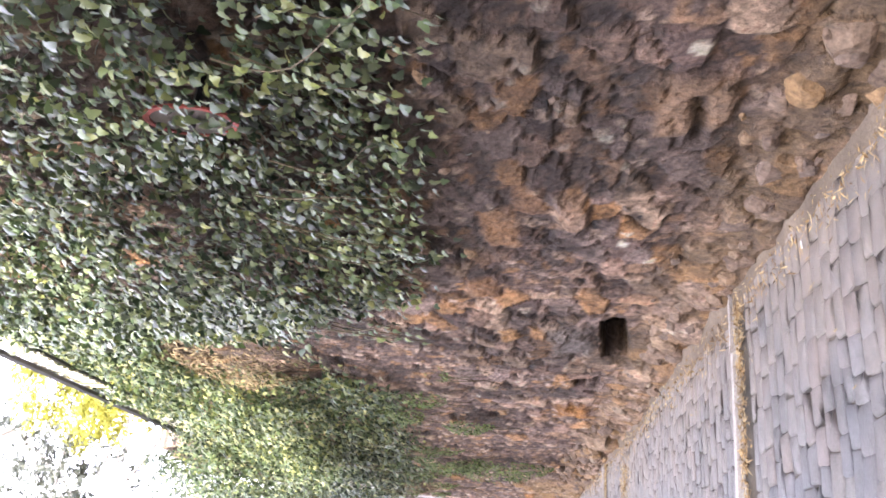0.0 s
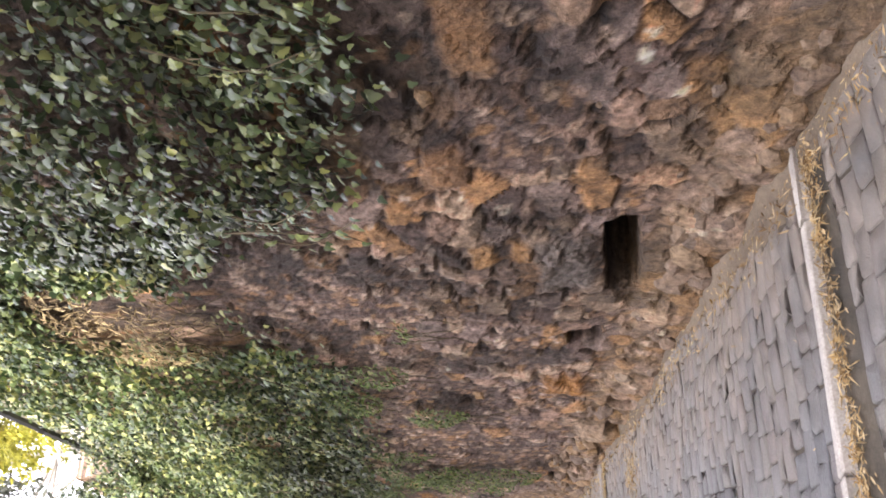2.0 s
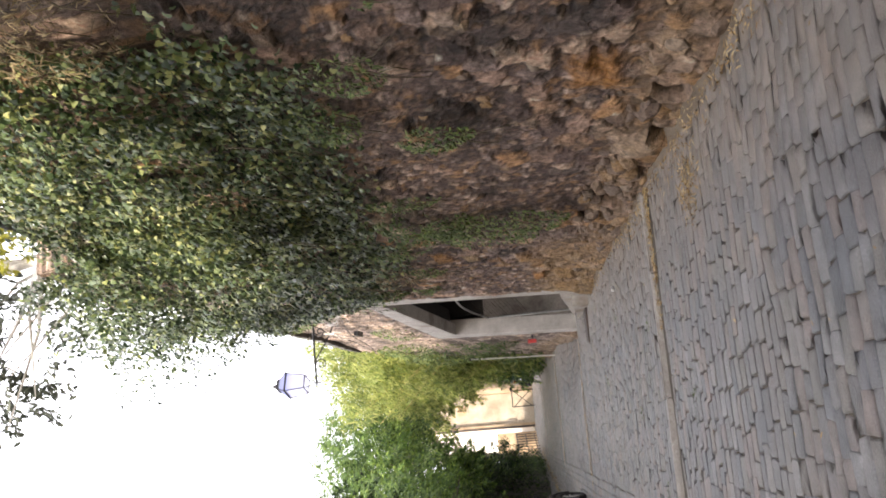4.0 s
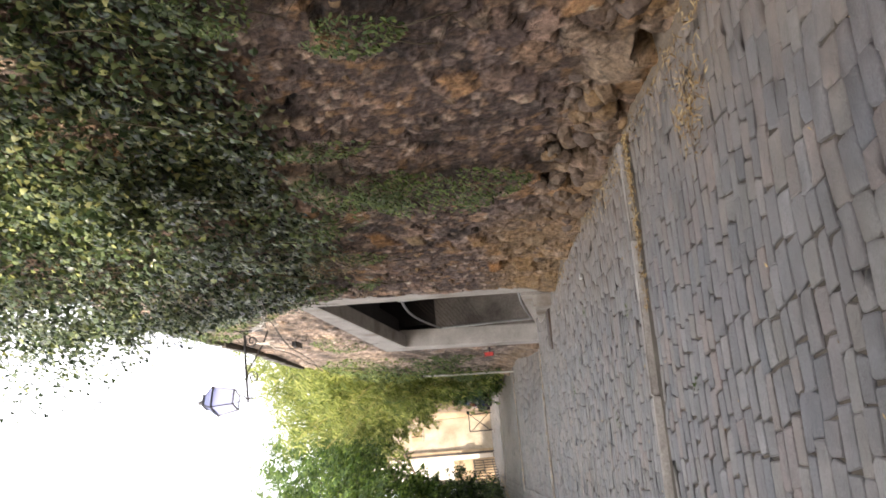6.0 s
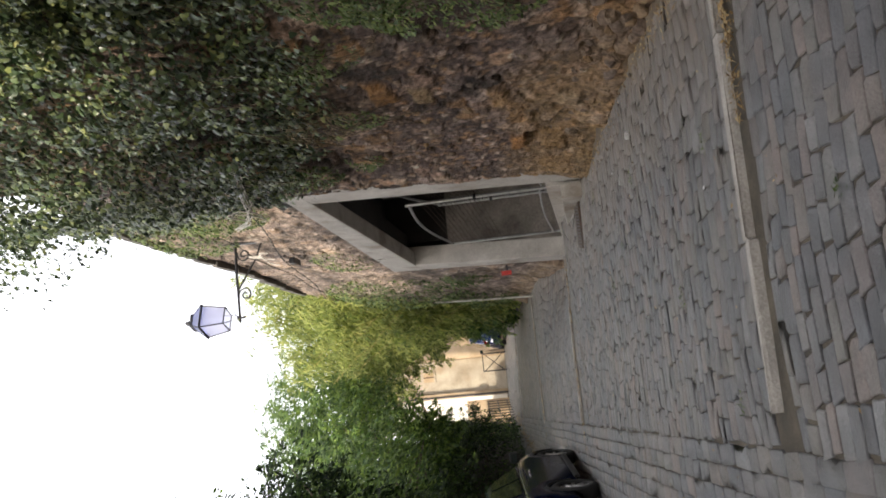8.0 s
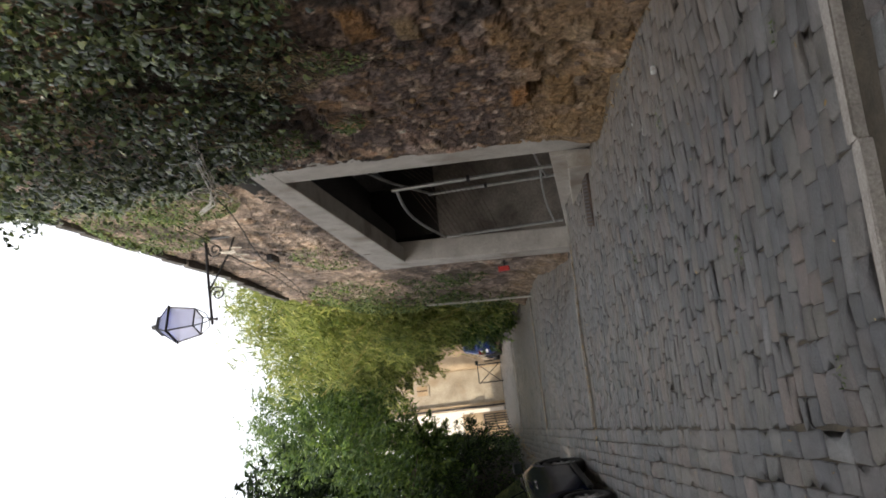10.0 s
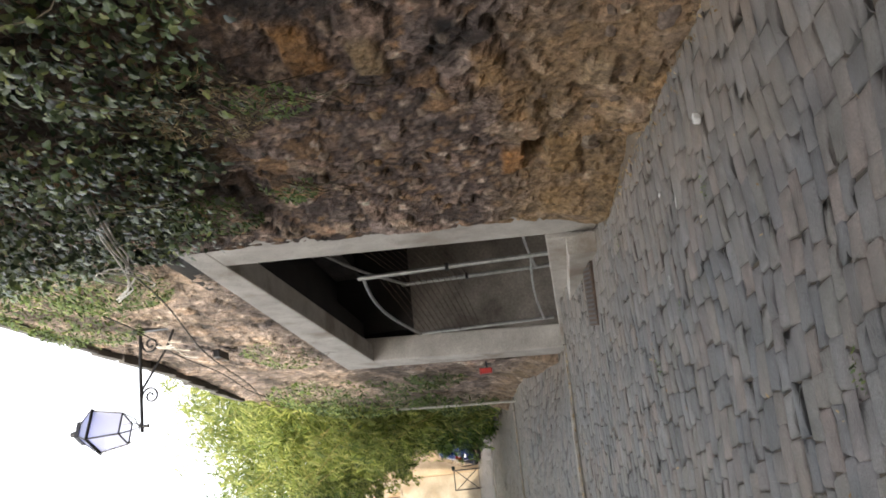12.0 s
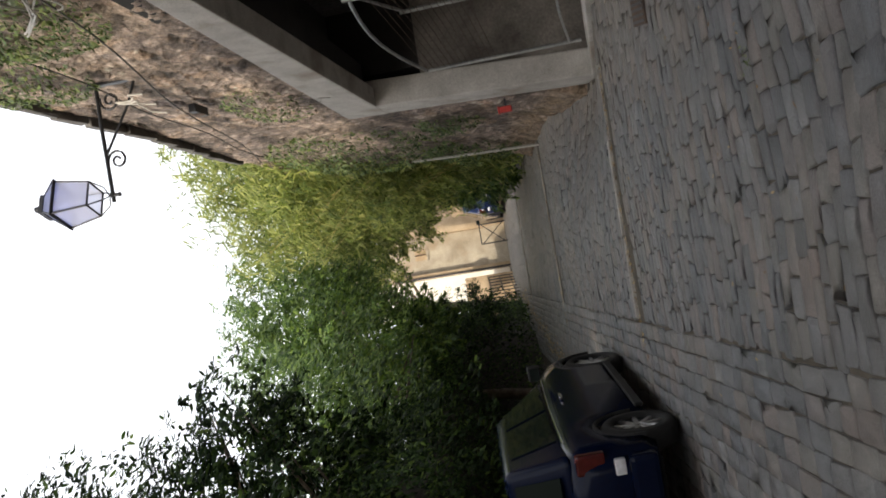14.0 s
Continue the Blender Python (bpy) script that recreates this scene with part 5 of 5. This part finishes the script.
def build_bamboo():
    rng = np.random.default_rng(88)
    for k, (x, y, h) in enumerate(((2.6, 28.6, 5.6), (2.3, 29.8, 6.8), (2.2, 31.2, 6.6), (2.4, 32.8, 6.4), (2.1, 34.2, 5.4), (3.6, 29.4, 7.2), (3.4, 31.8, 7.6), (4.0, 34.0, 7.6), (1.95, 29.6, 3.4), (2.0, 31.0, 3.6), (2.15, 32.4, 3.8), (2.3, 33.8, 4.4), (2.4, 35.4, 5.0), (3.3, 27.8, 5.9), (4.6, 31, 8.0), (2.2, 36.5, 6.0))):
        b = thing("bamboo_clump", "yellow-green bamboo clump arching over the lane", "bamboo", (x, y, rz(1.6, y)), group="bamboo along the lane")
        for j in range(4):
            a = rng.uniform(0, 6.28)
            lean = rng.uniform(0.1, 0.22) * h
            dx, dy = math.cos(a) * lean - 0.15 * h, math.sin(a) * lean
            hh = h * rng.uniform(0.75, 1.0)
            pts = [(x + rng.normal(0, 0.02) + dx * t ** 2, y + dy * t ** 2, rz(1.6, y) - 0.05 + hh * (t - 0.12 * t ** 3)) for t in np.linspace(0, 1, 7)]
            part("cane", tubed(pts, 0.014, 5, 0.005), M_cane, b)
        n = int(1700 * h / 6)
        t = rng.uniform(0.06, 1.0, n) ** 0.8
        a = rng.uniform(0, 6.28, n)
        rad = (0.18 + 0.20 * h * t ** 1.3 * 0.6) * np.sqrt(rng.uniform(0, 1, n))
        cl = np.floor(a * 5) + np.floor(t * 14) * 31
        wob = np.stack([lattice(cl, cl * 0, 2), lattice(cl, cl * 0, 3), lattice(cl, cl * 0, 4)], 1) - 0.5
        p = np.stack([x - 0.17 * h * t ** 2 + rad * np.cos(a), y + rad * np.sin(a), rz(1.6, y) + h * t * (1 - 0.1 * t)], 1) + wob * 0.95
        p = np.repeat(p, 3, 0) + rng.normal(0, 0.075, (3 * n, 3))
        v, f = leaf_cloud(BLADE, p, np.tile((-0.4, -0.6, 0.8), (3 * n, 1)), np.tile((-0.2, -0.1, -0.8), (3 * n, 1)), rng.uniform(0.11, 0.21, 3 * n), rng, 0.55)
        mesh_np("foliage", v, f, M_bamboo, b, kind="stuff")


build_bamboo()
# ---- cars ----
def build_car(name, label, paint, at, yaw):
    """A small hatchback along local +y, wheels on z = 0, 3.75 long."""
    pitch = math.degrees(math.atan(SLOPE))
    car = new(name)
    car.matrix_basis = pose(*at) @ pose(0, 0, 0, 0, 0, yaw) @ pose(0, 0, 0, pitch)
    tagged(car, label, "car")
    W = 0.82
    P = dict(local=True)
    # dark floor pan and wheel wells fill the inside
    part("floor_pan", boxed(-0.60, 0.60, -1.6, 1.6, 0.2, 0.62, 0.02), M_tyre, car, **P)
    # lower body in stations from tail to nose: y, half width, sill z, belt z
    st = ((-1.86, 0.66, 0.34, 0.80), (-1.80, 0.76, 0.26, 0.90), (-1.63, 0.80, 0.24, 0.94), (-1.60, 0.80, 0.38, 0.94), (-1.48, 0.81, 0.54, 0.95), (-1.28, W, 0.61, 0.95), (-1.08, W, 0.54, 0.95), (-0.96, W, 0.38, 0.95), (-0.93, W, 0.18, 0.95),
          (0.0, W, 0.18, 0.93), (0.80, W, 0.18, 0.905), (0.83, W, 0.38, 0.90), (0.95, W, 0.54, 0.88), (1.18, 0.81, 0.61, 0.84), (1.38, 0.80, 0.54, 0.80), (1.50, 0.79, 0.38, 0.77), (1.53, 0.78, 0.22, 0.76), (1.80, 0.66, 0.28, 0.62), (1.87, 0.52, 0.34, 0.52))
    bm = bmesh.new()
    rings = []
    for y, w, z0, z1 in st:
        m = (z0 + z1) / 2
        prof = ((-w * 0.93, z0), (-w, z0 + 0.10), (-w, m), (-w * 0.985, z1 - 0.12), (-w * 0.93, z1 - 0.02), (-w * 0.6, z1 + 0.015), (0, z1 + 0.025))
        prof = prof + tuple((-a, b) for a, b in prof[-2::-1])
        rings.append([bm.verts.new((a, y, b)) for a, b in prof])
    n = len(rings[0])
    for u, v in zip(rings, rings[1:]):
        for k in range(n - 1):
            bm.faces.new((u[k], u[k + 1], v[k + 1], v[k]))
        bm.faces.new((u[n - 1], u[0], v[0], v[n - 1]))
    bm.faces.new(rings[0]), bm.faces.new(rings[-1][::-1])
    bmesh.ops.recalc_face_normals(bm, faces=bm.faces)
    body = part("body", bm, paint, car, smooth=True, **P)
    # cabin
    def cab(y0, y1, y2, y3, wb, wt, zb, zt):
        return [(-wb, y0, zb), (wb, y0, zb), (wb, y3, zb), (-wb, y3, zb), (-wt, y1, zt), (wt, y1, zt), (wt, y2, zt), (-wt, y2, zt)]
    c = cab(-1.74, -1.38, 0.15, 0.85, 0.76, 0.58, 0.90, 1.42)
    bm = bmesh.new()
    vs = [bm.verts.new(p) for p in c]
    for q in ((3, 2, 1, 0), (4, 5, 6, 7), (0, 1, 5, 4), (1, 2, 6, 5), (2, 3, 7, 6), (3, 0, 4, 7)):
        bm.faces.new([vs[i] for i in q])
    bmesh.ops.recalc_face_normals(bm, faces=bm.faces)
    bmesh.ops.bevel(bm, geom=list(bm.edges), offset=0.07, segments=3, affect="EDGES", profile=0.6)
    part("roof", bm, paint, car, smooth=True, **P)
    def pane(nm, quad, out, mat=M_glass):
        """A pane standing a little proud of the four corners."""
        q = [Vector(p) for p in quad]
        nrm = (q[1] - q[0]).cross(q[2] - q[1]).normalized() * out
        bm = bmesh.new()
        a, b = [bm.verts.new(p) for p in q], [bm.verts.new(p + nrm) for p in q]
        bm.faces.new(a[::-1]), bm.faces.new(b)
        for i in range(4):
            bm.faces.new((a[i], a[(i + 1) % 4], b[(i + 1) % 4], b[i]))
        bmesh.ops.recalc_face_normals(bm, faces=bm.faces)
        return part(nm, bm, mat, car, **P)
    def on(sx, y, t):
        return Vector((sx * (0.765 + (0.585 - 0.765) * t), y, 0.90 + 0.52 * t))
    for sx in (1, -1):
        pane("side_window", (on(sx, -0.28, 0.10), on(sx, 0.62, 0.10), on(sx, 0.16, 0.84), on(sx, -0.28, 0.84)), 0.008 * sx)
        pane("side_window", (on(sx, -1.25, 0.12), on(sx, -0.36, 0.10), on(sx, -0.36, 0.84), on(sx, -1.12, 0.84)), 0.008 * sx)
        part("trim_strip", tubed([(sx * 0.80, -1.5, 0.925), (sx * 0.81, -0.5, 0.93), (sx * 0.80, 0.75, 0.90)], 0.006, 5), M_chrome, car, "chrome window line", **P)
        part("door_handle", boxed(sx * 0.83 - 0.015, sx * 0.83 + 0.015, -0.30, -0.14, 0.78, 0.81, 0.006), M_chrome, car, **P)
        m = part("mirror", boxed(sx * 0.90 - 0.08, sx * 0.90 + 0.08, 0.50, 0.60, 0.90, 1.02, 0.03), M_tyre, car, **P)
        part("mirror_glass", boxed(sx * 0.90 - 0.06, sx * 0.90 + 0.06, 0.485, 0.496, 0.915, 1.0, 0.0), M_glass, m, **P)
        part("door_sill", boxed(sx * 0.81 - 0.02, sx * 0.81 + 0.02, -0.85, 0.85, 0.17, 0.24, 0.01), M_tyre, car, **P)
        part("tail_lamp", boxed(sx * 0.70 - 0.08, sx * 0.70 + 0.08, -1.835, -1.76, 0.66, 0.88, 0.02), M_lens_red, car, "dark red tail lamp", **P)
        part("reversing_lamp", boxed(sx * 0.66 - 0.06, sx * 0.66 + 0.06, -1.87, -1.80, 0.52, 0.60, 0.01), M_lens_white, car, **P)
        part("headlight", boxed(sx * 0.58 - 0.13, sx * 0.58 + 0.13, 1.62, 1.80, 0.52, 0.66, 0.03), M_lens_white, car, **P)
        for yy in (-1.28, 1.18):
            w = bmesh.new()
            n = 24
            prof = ((0.20, -0.09), (0.275, -0.09), (0.30, -0.06), (0.30, 0.06), (0.275, 0.09), (0.20, 0.09))
            loops = [[w.verts.new((sx * 0.715 + o, yy + r * math.cos(2 * math.pi * k / n), 0.30 + r * math.sin(2 * math.pi * k / n))) for k in range(n)] for r, o in prof]
            for i in range(len(loops)):
                p, q = loops[i], loops[(i + 1) % len(loops)]
                for k in range(n):
                    w.faces.new((p[k], p[(k + 1) % n], q[(k + 1) % n], q[k]))
            bmesh.ops.recalc_face_normals(w, faces=w.faces)
            wheel = part("wheel", w, M_tyre, car, "black rubber tyre", smooth=True, **P)
            r = bmesh.new()
            bmesh.ops.create_cone(r, cap_ends=True, segments=24, radius1=0.20, radius2=0.20, depth=0.03, matrix=pose(sx * 0.75, yy, 0.30, 0, 90, 0))
            part("rim", r, M_iron, wheel, **P)
            for k in range(9):
                a = 2 * math.pi * k / 9
                s = boxed(-0.012, 0.012, 0.03, 0.195, -0.016, 0.016, 0.005)
                bmesh.ops.transform(s, matrix=pose(sx * 0.77, yy, 0.30) @ Matrix.Rotation(a, 4, "X"), verts=s.verts)
                part("spoke", s, M_alloy, wheel, "silver alloy spoke", **P)
            arch = tubed([(sx * 0.80, yy + 0.345 * math.cos(t), 0.30 + 0.345 * math.sin(t)) for t in np.linspace(0, math.pi, 13)], 0.018, 6)
            part("wheel_arch", arch, M_tyre, car, **P)
    pane("rear_window", ((-0.60, -1.705, 1.0), (0.60, -1.705, 1.0), (0.50, -1.455, 1.34), (-0.50, -1.455, 1.34)), 0.012)
    pane("windscreen", ((0.66, 0.795, 0.96), (-0.66, 0.795, 0.96), (-0.52, 0.225, 1.37), (0.52, 0.225, 1.37)), 0.012)
    part("rear_bumper", boxed(-0.74, 0.74, -1.92, -1.78, 0.28, 0.50, 0.04), paint, car, **P)
    part("front_bumper", boxed(-0.70, 0.70, 1.74, 1.90, 0.24, 0.46, 0.04), M_tyre, car, **P)
    part("number_plate", boxed(-0.26, 0.26, -1.935, -1.924, 0.56, 0.67, 0.0), M_lens_white, car, **P)
    part("plate_holder", boxed(-0.28, 0.28, -1.922, -1.84, 0.54, 0.69, 0.0), M_tyre, car, **P)
    part("tailgate_badge", boxed(-0.06, 0.06, -1.90, -1.86, 0.78, 0.86, 0.02), M_chrome, car, **P)
    part("wiper", tubed([(0.0, -1.74, 0.985), (0.35, -1.70, 1.03)], 0.008, 4), M_tyre, car, **P)
    return car


CAR = (-2.46, 21.1)
build_car("parked_car", "dark blue hatchback parked in the shade, tail to the lane", M_car, (CAR[0], CAR[1], rz(*CAR)), -6.8)
FAR = (2.42, 44.4)
build_car("parked_car", "bright blue car parked at the top of the lane", M_bluecar, (FAR[0], FAR[1], rz(1.6, FAR[1])), 0)


# ---- end of the lane ----
def build_end():
    h = thing("house", "pale sunlit rendered house closing the top of the lane", "house", (0, 47.5, 7.0))
    part("wall", boxed(-0.15, 1.45, 47.0, 52.0, 6.4, 13.5, 0.02), M_plaster, h, "patchy beige rendered wall")
    part("side_wall", boxed(1.46, 6.5, 46.4, 52.0, 6.4, 11.6, 0.02), M_tan, h, "brown rubble wall")
    part("white_wall", boxed(-1.6, -0.16, 48.0, 52.0, 6.4, 13.5, 0.02), M_plaster_white, h, "white rendered wall")
    part("low_wall", boxed(-3.6, -0.35, 46.2, 46.6, 6.4, 8.7, 0.02), M_tan, h, "tan stone garden wall")
    part("pillar", boxed(-0.15, 0.05, 46.8, 47.0 - 0.004, 6.4, 11.6, 0.02), M_tan, h)
    part("plinth", boxed(0.052, 1.5, 46.85, 47.0 - 0.004, 6.4, 7.8, 0.02), M_plaster, h)
    part("drainpipe", tubed([(-0.1, 46.76, 6.5), (-0.1, 46.76, 11.5)], 0.035, 8), M_iron, h, "dark iron drainpipe")
    w = part("window", boxed(0.6, 1.0, 46.97, 46.996, 10.15, 10.6, 0.0), M_tan, h)
    part("window_frame", boxed(0.55, 1.05, 46.95, 46.968, 10.08, 10.14, 0.0), M_plaster, w)
    part("window_bar", boxed(0.78, 0.82, 46.95, 46.968, 10.16, 10.6, 0.0), M_rust, w)
    part("roof", boxed(-1.8, 1.7, 46.7, 52.2, 13.51, 13.8, 0.05), M_rust, h)
    b = thing("barrier", "black iron crossed street barrier", "barrier", (1.1, 45.0, 6.75))
    z0 = rz(1.1, 45)
    for x in (0.75, 1.45):
        part("post", tubed([(x, 45, z0 - 0.05), (x, 45, z0 + 0.95)], 0.025, 6), M_iron, b)
    part("top_rail", tubed([(0.75, 45, z0 + 0.95), (1.45, 45, z0 + 0.95)], 0.022, 6), M_iron, b)
    part("brace", tubed([(0.75, 45, z0 + 0.1), (1.45, 45, z0 + 0.9)], 0.016, 5), M_iron, b)
    part("brace", tubed([(0.75, 45, z0 + 0.9), (1.45, 45, z0 + 0.1)], 0.016, 5), M_iron, b)
    r = thing("railing", "dark iron railing along the upper lane edge", "railing", (-0.7, 44, rz(-0.7, 44)))
    for k in range(9):
        x, y = -0.45 - 0.10 * k, 46.0 - 0.55 * k
        part("baluster", tubed([(x, y, rz(x, y) - 0.05), (x, y, rz(x, y) + 0.92)], 0.02, 5), M_iron, r)
    for q in (0.9, 0.5, 0.12):
        part("rail", tubed([(-0.45, 46.0, rz(0, 46.0) + q), (-1.25, 41.6, rz(0, 41.6) + q)], 0.02, 5), M_iron, r)


build_end()
